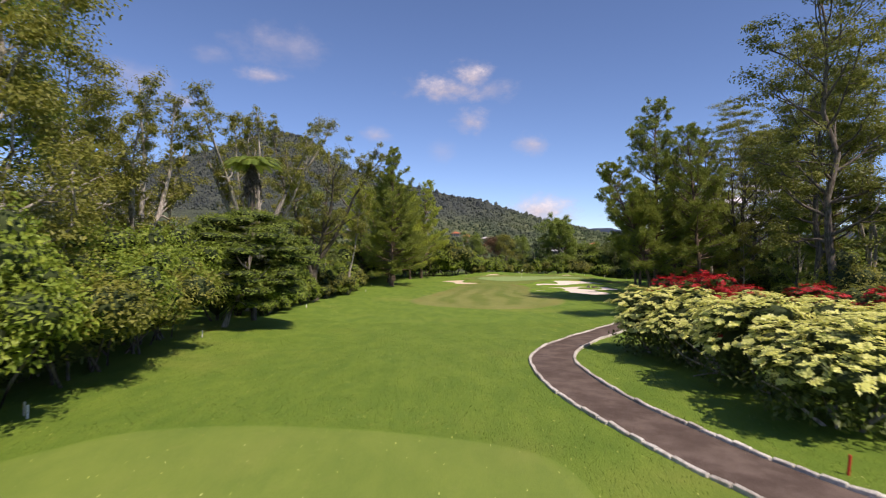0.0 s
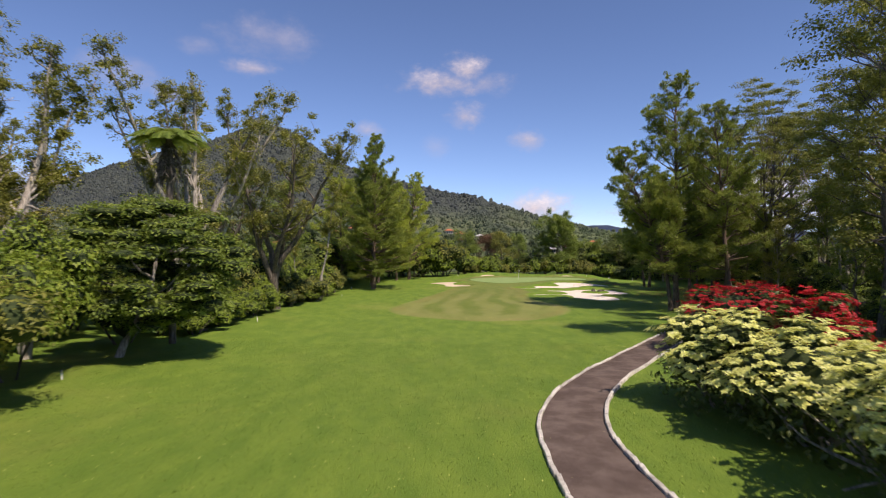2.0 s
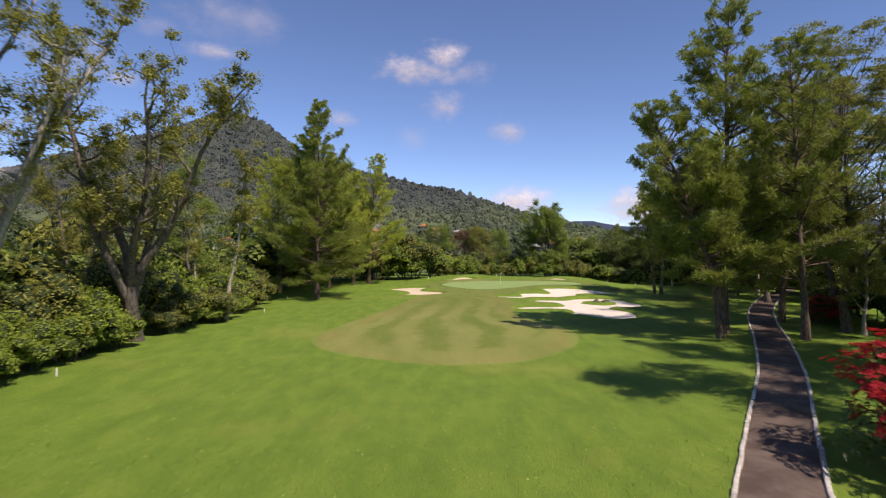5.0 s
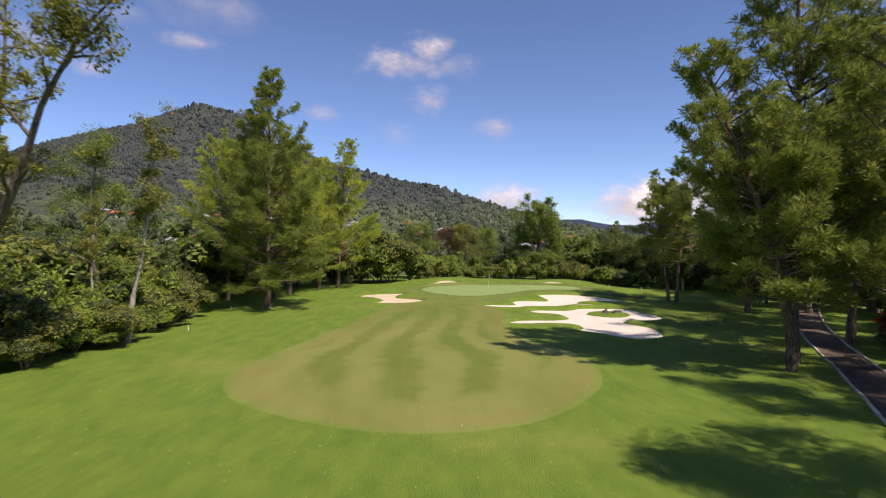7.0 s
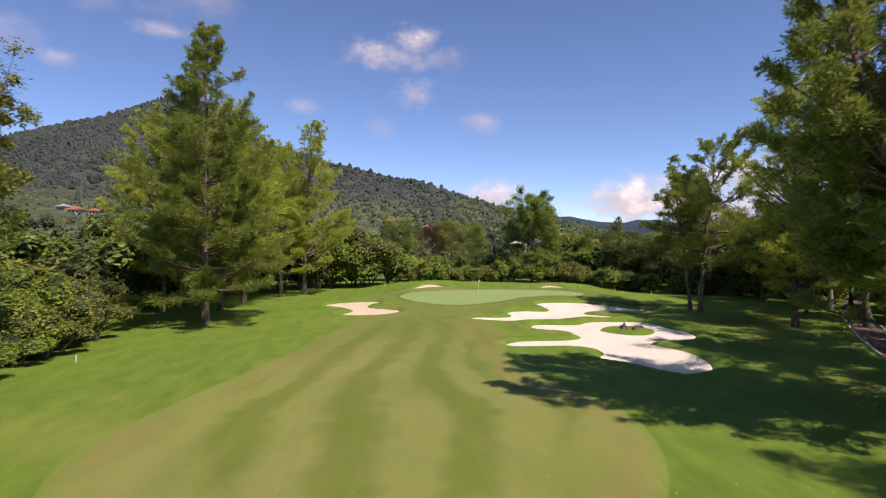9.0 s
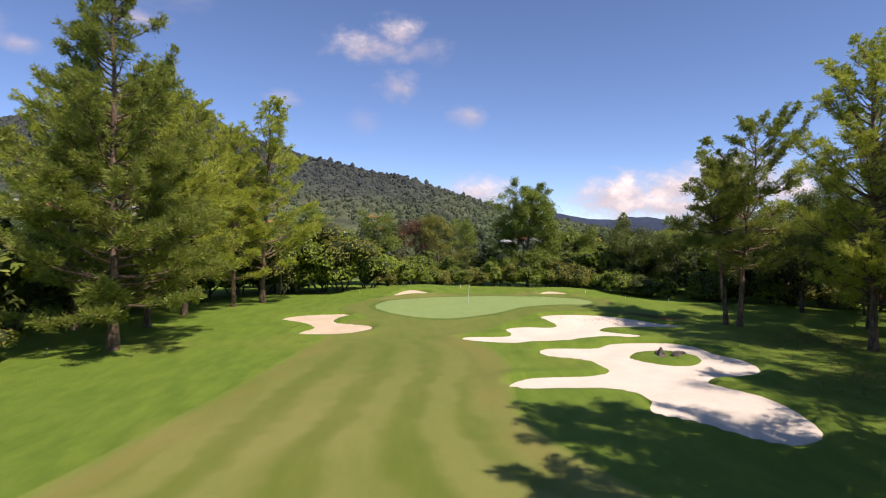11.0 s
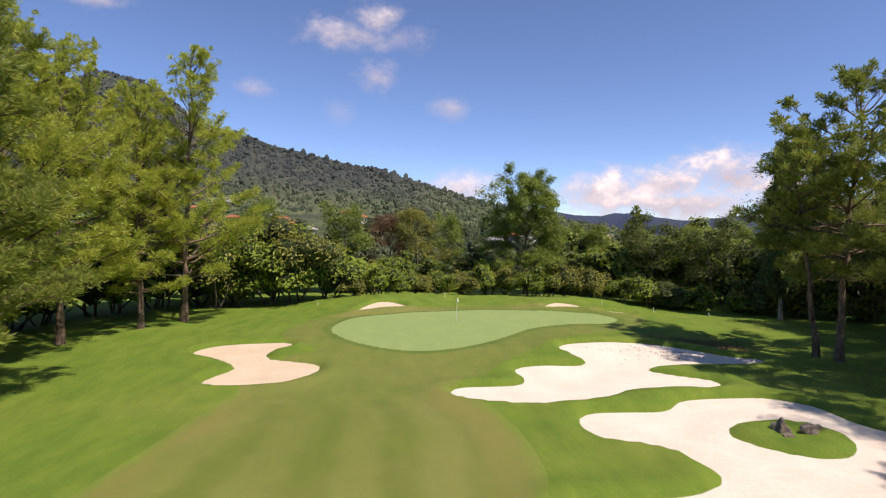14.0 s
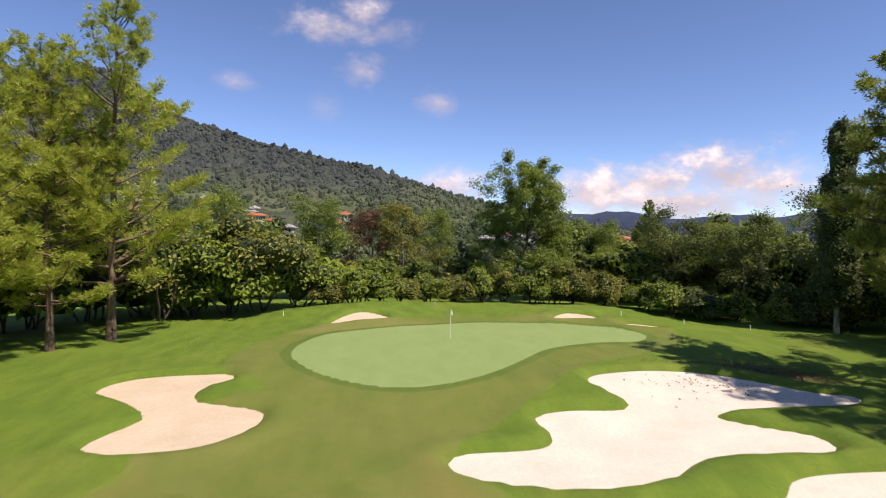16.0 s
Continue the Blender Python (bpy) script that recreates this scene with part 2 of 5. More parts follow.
def far_tree_material():
    """Distant crowns: patches of kinds of wood over slow distances, each crown a little different, the high ones tinted
    for haze.
    """
    n = Nodes("far tree crowns with haze tint")
    rnd = n.add("NewGeometry", "Random Per Island")
    # high crowns carry painted haze as a blue-grey tint
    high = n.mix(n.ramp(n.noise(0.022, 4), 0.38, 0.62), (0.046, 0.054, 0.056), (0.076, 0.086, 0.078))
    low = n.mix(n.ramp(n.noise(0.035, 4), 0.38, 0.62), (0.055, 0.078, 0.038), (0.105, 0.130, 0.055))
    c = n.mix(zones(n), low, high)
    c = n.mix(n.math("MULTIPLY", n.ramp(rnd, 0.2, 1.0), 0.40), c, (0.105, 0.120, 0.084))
    return n.done(n.surface(c, 0.95, n.bump(n.noise(1.8, 3, 0.7), 0.9, 0.5), 0.1))


M["far_tree"] = far_tree_material()

# ---------------------------------------------------------------- mesh helpers


def part(name, mesh, material, parent=None, label=""):
    """One mesh object, under a thing or under a part."""
    ob = new(name, mesh)
    if material is not None and not mesh.materials:
        mesh.materials.append(material)
    if parent is not None:
        ob.parent = parent
    if label:
        tagged(ob, label)
    return ob


def thing(name, label, category, where=None, group="", kind=""):
    ob = new(name)
    ob.empty_display_size = 0.3
    tagged(ob, label, category, group, kind)
    if where is not None:
        ob.matrix_basis = where
    return ob


def mesh_of(name, verts, faces, smooth=False):
    """A mesh from arrays: faces is one array of triangles or quads, or a list of such arrays."""
    verts = np.asarray(verts, dtype=np.float32)
    groups = faces if isinstance(faces, list) else [faces]
    groups = [np.asarray(f, dtype=np.int32) for f in groups if len(f)]
    me = bpy.data.meshes.new(name)
    me.vertices.add(len(verts))
    me.vertices.foreach_set("co", verts.ravel())
    loops = np.concatenate([f.ravel() for f in groups])
    totals = np.concatenate([np.full(len(f), f.shape[1], dtype=np.int32) for f in groups])
    starts = np.concatenate([[0], np.cumsum(totals)[:-1]]).astype(np.int32)
    me.loops.add(len(loops))
    me.loops.foreach_set("vertex_index", loops)
    me.polygons.add(len(totals))
    me.polygons.foreach_set("loop_start", starts)
    me.polygons.foreach_set("loop_total", totals)
    me.polygons.foreach_set("use_smooth", np.full(len(totals), smooth))
    me.update(calc_edges=True)
    me.validate()
    return me


def join(pieces):
    """Joins (verts, faces) pairs of one face size."""
    vs, fs, k = [], [], 0
    for v, f in pieces:
        vs.append(np.asarray(v, dtype=float))
        fs.append(np.asarray(f, dtype=int) + k)
        k += len(v)
    return np.concatenate(vs), np.concatenate(fs)


def unit(v):
    return v / np.maximum(np.linalg.norm(v, axis=-1, keepdims=True), 1e-9)


def tube(points, radii, sides=7):
    """A tapered tube along points."""
    p = np.asarray(points, dtype=float)
    r = np.asarray(radii, dtype=float)
    d = unit(np.gradient(p, axis=0))
    ref = np.where(np.abs(d[:, 2:3]) > 0.9, [[1.0, 0, 0]], [[0, 0, 1.0]])
    u = unit(np.cross(ref, d))
    w = np.cross(d, u)
    ang = np.linspace(0, 2 * math.pi, sides, endpoint=False)
    ring = (u[:, None] * np.cos(ang)[None, :, None] + w[:, None] * np.sin(ang)[None, :, None]) * r[:, None, None]
    v = (p[:, None] + ring).reshape(-1, 3)
    i = np.arange(len(p) - 1)[:, None] * sides
    j = np.arange(sides)[None]
    k = (j + 1) % sides
    f = np.stack([i + j, i + k, i + k + sides, i + j + sides], -1).reshape(-1, 4)
    return v, f


def leaves(rng, p, n, length, width, up=0.35):
    """Diamond leaves, folded a little: at p, their faces turned about n."""
    m = len(p)
    n = unit(unit(n) * 0.65 + [0, 0, 0.5] + rng.normal(0, 0.36, (m, 3)))
    t = unit(np.cross(n, rng.normal(0, 1, (m, 3))))
    t[:, 2] -= up * rng.random(m)
    t = unit(t)
    s = np.cross(n, t)
    ln = length * rng.uniform(0.6, 1.25, (m, 1))
    wd = width * rng.uniform(0.6, 1.25, (m, 1)) * 0.5
    a, b = p - t * ln * 0.5, p + t * ln * 0.5
    c = p + s * wd + n * wd * 0.35
    d = p - s * wd + n * wd * 0.35
    v = np.stack([a, c, b, d], 1).reshape(-1, 3)
    return v, np.arange(4 * m).reshape(-1, 4)


def blades(rng, p, d, length, width, face=None):
    """Thin triangles from p along d: needles, grass, strips."""
    m = len(p)
    d = unit(d)
    spin = rng.normal(0, 1, (m, 3)) if face is None else unit(face) + rng.normal(0, 0.45, (m, 3))
    s = unit(np.cross(d, spin)) * (width * 0.5)
    tip = p + d * (length * rng.uniform(0.7, 1.2, (m, 1)))
    v = np.stack([p - s, p + s, tip], 1).reshape(-1, 3)
    return v, np.arange(3 * m).reshape(-1, 3)


def shell(rng, centre, radii, count, depth=0.25, low=-0.75):
    """Points through the outer layer of a lumpy ellipsoid, with the normals there."""
    d = unit(rng.normal(0, 1, (int(count * 1.6) + 8, 3)))
    d = d[d[:, 2] > low][:count]
    lump = 1 + 0.16 * np.sin(d[:, :1] * 5.1 + centre[0]) * np.sin(d[:, 1:2] * 4.3 + centre[1]) + 0.10 * np.sin(d[:, 2:] * 7 + centre[0] * 2)
    r = (1 - depth * rng.random((len(d), 1)) ** 1.5) * lump
    p = np.asarray(centre) + d * r * np.asarray(radii)
    n = unit(d / np.asarray(radii) + np.array([0, 0, 0.25 / max(radii)]))
    return p, n


_ico = {}


def ico(level):
    if level not in _ico:
        bm = bmesh.new()
        bmesh.ops.create_icosphere(bm, subdivisions=level, radius=1)
        bm.verts.ensure_lookup_table()
        _ico[level] = (np.array([v.co[:] for v in bm.verts]), np.array([[v.index for v in f.verts] for f in bm.faces]))
        bm.free()
    return _ico[level]


def lumps(rng, centres, radii, level=2, rough=0.18):
    """Knobbly closed lumps, joined."""
    v0, f0 = ico(level)
    out = []
    for c, r in zip(centres, radii):
        k = 1 + rough * np.sin(v0 @ rng.normal(0, 3.2, 3) + rng.random() * 6)[:, None] + rng.normal(0, rough * 0.45, (len(v0), 1))
        out.append((np.asarray(c) + v0 * k * np.asarray(r), f0))
    return join(out)


def smooth01(x):
    x = np.clip(x, 0, 1)
    return x * x * (3 - 2 * x)


def spline(points, per=8, closed=True):
    """Catmull-Rom through points."""
    p = np.asarray(points, dtype=float)
    n = len(p)
    out = []
    for i in range(n if closed else n - 1):
        if closed:
            a, b, c, d = p[i - 1], p[i], p[(i + 1) % n], p[(i + 2) % n]
        else:
            a, b, c, d = p[max(i - 1, 0)], p[i], p[i + 1], p[min(i + 2, n - 1)]
        for t in np.arange(per) / per:
            out.append(0.5 * (2 * b + (c - a) * t + (2 * a - 5 * b + 4 * c - d) * t * t + (3 * b - a - 3 * c + d) * t ** 3))
    if not closed:
        out.append(p[-1])
    return np.array(out)


def outline_distance(poly, x, y):
    """Signed distance from a closed outline, negative inside."""
    best = np.full(x.shape, 1e9)
    inside = np.zeros(x.shape, dtype=bool)
    for (x0, y0), (x1, y1) in zip(poly, np.roll(poly, -1, axis=0)):
        dx, dy = x1 - x0, y1 - y0
        t = np.clip(((x - x0) * dx + (y - y0) * dy) / max(dx * dx + dy * dy, 1e-9), 0, 1)
        best = np.minimum(best, (x - x0 - t * dx) ** 2 + (y - y0 - t * dy) ** 2)
        if dy:
            inside ^= ((y0 > y) != (y1 > y)) & (x < x0 + (y - y0) * dx / dy)
    return np.sqrt(best) * np.where(inside, -1, 1)


# ---------------------------------------------------------------- the ground
FAIRWAY = spline([(-4.4, 72), (-4.2, 76), (-2.2, 83), (0.4, 92), (2.6, 101.5), (4.2, 106), (7.5, 109), (12.8, 108.2), (14.2, 103.7), (15.6, 100.3),
                  (15.6, 95.5), (14.7, 92), (14.1, 86), (15, 81.5), (16.6, 77), (16.3, 72.5), (14.3, 68), (10.6, 64.3), (7, 63.1), (3.5, 63.5), (0, 65.4), (-3, 68.4)])
COLLAR = spline([(4.2, 104.5), (4.6, 111), (7.2, 113.3), (4.6, 117), (4.9, 121.5), (7.6, 127), (13, 130), (20, 130.6), (27, 129.3), (32, 126.5), (33.6, 122.5),
                 (31, 118), (25, 115.4), (20.5, 111.5), (17.5, 108.5), (15, 106), (12.5, 103.5), (8, 102.5)])
GREEN = spline([(7.6, 120.6), (8.6, 116.4), (10.7, 113.4), (13.5, 111.9), (16.9, 112.7), (20.2, 115.6), (23.3, 118.6), (26.5, 119.6), (29.6, 119.8),
                (31.2, 121.6), (30.1, 124.4), (25.8, 127.1), (20.2, 128.3), (14.4, 127.3), (9.5, 125.2)])
TEE = spline([(-14, 10), (-11.1, 13.7), (-9, 16), (-5.8, 16.8), (-1.4, 16.1), (1.8, 15), (3.2, 13), (3, 8), (1, 1), (-8, -4), (-15, 0)])
SAND_MIDDLE = spline([(22.4, 111.8), (24.2, 112.6), (26.8, 112.8), (29.2, 112.2), (31.4, 110.7), (32.8, 109.0), (34, 108.1), (32.5, 107.2), (29.4, 107.4),
                      (26.9, 107.5), (25.8, 106.9), (26.6, 105.7), (27.9, 104.4), (27.8, 103.2), (26.7, 102.6), (24.9, 102.9), (23.1, 103.4), (21.8, 102.9),
                      (20.3, 101.9), (18.6, 101.6), (16.3, 102.2), (14.6, 103.1), (14, 104.2), (14.6, 104.8), (16.7, 104.8), (18, 105.3), (18.4, 106.5),
                      (18.4, 108), (20, 108.3), (22.3, 108.2), (23, 109.2)], 5)
SAND_FRONT = spline([(14.6, 91.6), (16, 92.7), (19, 92.8), (20.7, 93.4), (21.1, 94.4), (20.6, 96.3), (18.7, 97.7), (18.6, 99.5), (19.8, 100.5), (22.8, 100.2),
                     (24.7, 101.5), (28, 101.4), (29.7, 99.8), (29.7, 97.5), (30.4, 95.5), (29.8, 93.2), (28.1, 92), (26, 91.6), (25, 90.8), (25.4, 89.7),
                     (26.1, 88.2), (26.1, 86.1), (25.4, 83.9), (24.4, 82.8), (22.9, 82.3), (21.9, 83.3), (21, 84.9), (19.8, 86.2), (20, 87.2), (20.6, 88.2),
                     (19.9, 89.7), (18, 90.4), (15.5, 90.7)], 5)
SAND_ISLAND = spline([(23.7, 96.8), (24.8, 95), (26.5, 94.6), (28, 96), (27.6, 97.8), (26, 98.4), (24.4, 98.1)], 5)
SAND_LEFT = spline([(-0.8, 114.9), (0, 116.4), (2.7, 116.4), (4.7, 116), (5.2, 115), (4, 114), (4.1, 112.4), (5.6, 111.5), (7, 110.7), (7.3, 109.6),
                    (6.7, 108), (5.4, 107), (2.9, 107), (1.7, 107.6), (1.8, 108.8), (2.6, 110.3), (2.4, 111.3), (1.2, 112.9)], 5)
SAND_BACK = [spline([(9.6, 129.4), (11.6, 130.3), (14.1, 130.9), (13.2, 132.6), (11.9, 133.3), (10.4, 131.8)], 5),
             spline([(27.3, 128.6), (29, 128.1), (31, 127.9), (30.2, 129.3), (28.8, 129.9)], 5),
             spline([(31.6, 125.6), (33.8, 124), (34.2, 124.8), (32.7, 126.1)], 5)]
PATH = spline([(17.0, -3), (13.4, 4), (10.0, 8.5), (7.65, 12.6), (6.4, 16.5), (5.65, 20.5), (5.45, 25), (5.9, 29.5), (7.4, 34), (9.75, 38.6), (13.7, 44.6), (18.15, 51.2),
               (24.3, 60.2), (30.5, 70.4), (36.1, 80.2), (43, 91), (53, 104), (64, 116)], 10, False)


def height(x, y):
    """Height of the turf without its bunkers."""
    x, y = np.asarray(x, dtype=float), np.asarray(y, dtype=float)
    z = 1.75 * np.exp(-((y - 12.5) / 27.5) ** 2)
    z = z + 0.4 * smooth01((1.35 - np.hypot((x - 19.5) / 17, (y - 122) / 11.5)) / 0.5)
    for cx, cy, rx, ry, h in ((12, 136.5, 7, 4, 0.9), (32, 133, 8, 4, 0.8), (22, 139, 12, 4, 0.5)):
        z = z + h * np.exp(-((x - cx) / rx) ** 2 - ((y - cy) / ry) ** 2)
    z = z + 0.7 * smooth01((-7 - x) / 9) * np.exp(-((y - 48) / 30) ** 2)
    return z + 0.04 * np.sin(x * 0.31 + 1) * np.sin(y * 0.23) + 0.02 * np.sin(x * 0.9 + y * 0.6)


def ground_at(x, y):
    return float(height(x, y))


def axis(lo, hi, step, far):
    mid = np.arange(lo, hi + step / 2, step)
    return np.concatenate([lo - np.array(far[::-1]), mid, hi + np.array(far)])


FAR = [2, 6, 14, 30, 60, 120, 250, 500, 1000, 2000]
gx, gy = axis(-28, 60, 0.45, FAR), axis(-6, 145.2, 0.45, FAR)
X, Y = np.meshgrid(gx, gy)
near = (X > -28.1) & (X < 60.2) & (Y > -6.1) & (Y < 145.3)
Z = height(X, Y)


def distance_grid(poly, margin=4.0):
    d = np.full(X.shape, 50.0)
    lo, hi = poly.min(0) - margin, poly.max(0) + margin
    m = (X > lo[0]) & (X < hi[0]) & (Y > lo[1]) & (Y < hi[1])
    d[m] = outline_distance(poly, X[m], Y[m])
    return d


sand_d = {"front": np.maximum(distance_grid(SAND_FRONT), -distance_grid(SAND_ISLAND)), "middle": distance_grid(SAND_MIDDLE), "left": distance_grid(SAND_LEFT)}
for word, outline in zip(("rear", "rear_side", "rear_end"), SAND_BACK):
    sand_d[word] = distance_grid(outline)
Zs = Z.copy()
for d in sand_d.values():
    Zs += 0.18 * np.exp(-((d - 0.8) / 0.8) ** 2)
    Zs -= 0.50 * smooth01((0.32 - d) / 0.8)


def grid_mesh(name, mask, z, **stored):
    """The cells of the ground grid whose corners are all in the mask."""
    rows, cols = X.shape
    cell = mask[:-1, :-1] & mask[1:, :-1] & mask[:-1, 1:] & mask[1:, 1:]
    i, j = np.nonzero(cell)
    quads = np.stack([i * cols + j, i * cols + j + 1, (i + 1) * cols + j + 1, (i + 1) * cols + j], 1)
    used, inv = np.unique(quads, return_inverse=True)
    v = np.stack([X.ravel(), Y.ravel(), z.ravel()], 1)[used]
    me = mesh_of(name, v, inv.reshape(-1, 4), True)
    for word, values in stored.items():
        at = me.attributes.new(word, "FLOAT", "POINT")
        at.data.foreach_set("value", values.ravel()[used].astype(np.float32))
    return me


ground = part("ground", grid_mesh("ground", np.ones(X.shape, dtype=bool), Zs), M["rough"])
tagged(ground, "bright green rough grass of a golf course", "grass", kind="structure")


def turf_sheet(name, outline, mat, label, bed, lift, category, grow=0.0):
    d = distance_grid(outline) - grow
    z = Zs + bed + np.clip(-d * 0.016, -0.02, lift)
    inside = np.any(d < 0, axis=1)
    west, east = np.where(d < 0, X, 1e3).min(1)[inside], np.where(d < 0, X, -1e3).max(1)[inside]
    west, east = np.interp(gy, gy[inside], west)[:, None], np.interp(gy, gy[inside], east)[:, None]
    share = (2 * X - west - east) / np.maximum(east - west, 6.0)
    return tagged(part(name, grid_mesh(name, (d < 1.2) & near, z, edge=-d, share=share), mat), label, category, kind="structure")


turf_sheet("tee_ground", TEE, M["tee"], "pale close-mown tee ground", 0.0, 0.012, "tee")
turf_sheet("fairway", FAIRWAY, M["fairway"], "olive mown fairway with curved mowing bands", 0.0, 0.010, "fairway")
turf_sheet("green_collar", COLLAR, M["collar"], "short olive turf collar round the putting green", 0.003, 0.011, "turf")
turf_sheet("green_edge", GREEN, M["fringe"], "narrow darker ring of longer turf round the putting green", 0.014, 0.008, "turf", 0.65)
turf_sheet("putting_green", GREEN, M["green"], "smooth pale green putting surface", 0.022, 0.008, "putting green")
for word, d in sand_d.items():
    z = Z - 0.07 - 0.10 * smooth01(-d / 3)
    pale = word in ("front", "middle")
    tagged(part("sand_bunker", grid_mesh("sand_bunker", (d < 1.0) & near, z), M["white_sand" if pale else "tan_sand"]),
           "curving bunker of raked white sand" if pale else "small bunker of tan sand in the turf", "bunker", kind="structure")

# ---------------------------------------------------------------- hills, sky and distance
RIDGE_X = [-520, -375, -275, -231, -178, -151, -125, -95, -67, -30, 0, 22, 41, 61, 94, 150, 260, 420]
RIDGE_Z = [36, 42, 48, 56, 73, 82, 92, 84, 62, 48, 41, 38, 31.5, 25, 17, 7, 3, 2]
RIDGE_Y = [380, 385, 380, 380, 382, 390, 398, 388, 362, 345, 338, 338, 340, 338, 335, 330, 330, 330]


def hill_height(x, y):
    """Concave slope up to the ridge line, then falling away behind it."""
    x, y = np.asarray(x, dtype=float), np.asarray(y, dtype=float)
    top, ridge = np.interp(x, RIDGE_X, RIDGE_Z), np.interp(x, RIDGE_X, RIDGE_Y)
    s = np.clip((y - 150) / (ridge - 150), 0, 1)
    front = 0.82 * s ** 2.2 + 0.18 * s
    back = np.clip(1 - (y - ridge) / 160, 0, 1)
    wave = 1 + 0.07 * np.sin(x * 0.055 + y * 0.02) * np.sin(y * 0.035)
    return top * np.where(y < ridge, front, back) * np.where(s < 0.9, wave, 1 + (wave - 1) * 0.3) - 0.6


rng = np.random.default_rng(6)
hx, hy = np.meshgrid(np.concatenate([np.arange(-520, -330, 8.0), np.arange(-330, 160, 1.7), np.arange(160, 421, 8.0)]), np.concatenate([np.arange(150, 404, 1.7), np.arange(404, 551, 8.0)]))
hz = hill_height(hx, hy) + rng.normal(0, 0.42, hx.shape) * np.clip((hy - 160) / 60, 0, 1) + 0.5 * np.sin(hx * 0.7 + np.sin(hy * 0.5) * 2) * np.sin(hy * 0.63)
hv = np.stack([hx.ravel(), hy.ravel(), hz.ravel()], 1)
hr, hc = hx.shape
ii, jj = np.meshgrid(np.arange(hr - 1), np.arange(hc - 1), indexing="ij")
hq = np.stack([ii * hc + jj, ii * hc + jj + 1, (ii + 1) * hc + jj + 1, (ii + 1) * hc + jj], -1).reshape(-1, 4)
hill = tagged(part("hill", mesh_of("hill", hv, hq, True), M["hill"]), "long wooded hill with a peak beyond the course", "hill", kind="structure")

rng = np.random.default_rng(7)
# woods on the hill: crowns of uneven size, thinner where the fields lie
cx, cy = rng.uniform(-300, 125, 120000), rng.uniform(170, 402, 120000)
field = np.sin(cx * 0.045 + 1.3) * np.sin(cy * 0.06 + cx * 0.012) + 0.5 * np.sin(cx * 0.13) * np.sin(cy * 0.17) + 0.5 * np.sin(cy * 0.62 + 1.5 * np.sin(cx * 0.05))
wooded = (field < np.interp(cy, [170, 250, 330], [0.25, 0.12, 1.6])) & (cy < np.interp(cx, RIDGE_X, RIDGE_Y) + 4)
cx, cy = cx[wooded][:30000], cy[wooded][:30000]
cz = hill_height(cx, cy)
size = np.clip(rng.lognormal(-0.60, 0.42, len(cx)), 0.28, 1.6) * np.interp(cy, [180, 300, 400], [0.9, 0.9, 0.85])
v0, f0 = ico(1)
wob = 1 + rng.normal(0, 0.16, (len(cx), len(v0), 1))
tall = rng.uniform(0.8, 1.7, len(cx))
wv = np.stack([cx, cy, cz + size * tall * 0.35], 1)[:, None] + v0[None] * wob * np.stack([size, size, size * tall], 1)[:, None]
wf = (f0[None] + (np.arange(len(cx)) * len(v0))[:, None, None]).reshape(-1, 3)
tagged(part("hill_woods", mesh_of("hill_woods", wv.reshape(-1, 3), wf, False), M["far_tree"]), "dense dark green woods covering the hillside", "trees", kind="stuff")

# far ridge, distance haze painted into its blue colour
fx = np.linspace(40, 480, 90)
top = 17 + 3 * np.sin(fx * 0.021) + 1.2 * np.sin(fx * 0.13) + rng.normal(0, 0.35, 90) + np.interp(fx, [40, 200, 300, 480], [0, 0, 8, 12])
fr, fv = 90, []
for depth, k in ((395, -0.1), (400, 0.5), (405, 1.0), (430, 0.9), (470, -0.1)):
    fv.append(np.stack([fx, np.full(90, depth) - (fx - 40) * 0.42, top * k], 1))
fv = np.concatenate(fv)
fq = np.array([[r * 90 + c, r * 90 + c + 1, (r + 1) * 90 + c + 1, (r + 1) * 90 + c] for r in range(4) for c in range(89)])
tagged(part("far_ridge", mesh_of("far_ridge", fv, fq, True), M["far_hill"]), "low ridge on the horizon, painted blue as haze", "hill", kind="structure")

# clouds stand on a plain curved backdrop of sky, far behind everything
CLOUDS = [(0.2, 135, 4.2, 10, 1.0), (2.5, 143, 2.4, 12, 1.0), (5.0, 135, 2.6, 8, 0.6), (2.3, 108, 2.0, 11, 0.85), (9.2, 90, 1.9, 7.5, 0.75),
          (-8.6, 96, 1.6, 6, 0.6), (-0.8, 84, 1.8, 9, 0.22), (-20.7, 137, 2.8, 6, 0.75), (-19.3, 163, 4.6, 16, 0.34), (-28.6, 112, 1.4, 5, 0.6),
          (-33, 122, 3.2, 12, 0.3), (-26, 148, 1.8, 7, 0.25), (10, 36, 3.6, 12, 1.0), (23.5, 33, 4.5, 14, 1.5), (29, 36, 4.5, 15, 1.5), (34, 41, 4.0, 17, 1.7),
          (37, 34, 3.0, 13, 1.3), (30, 26, 10, 12, 1.4), (-40, 48, 5, 9, 0.6)]


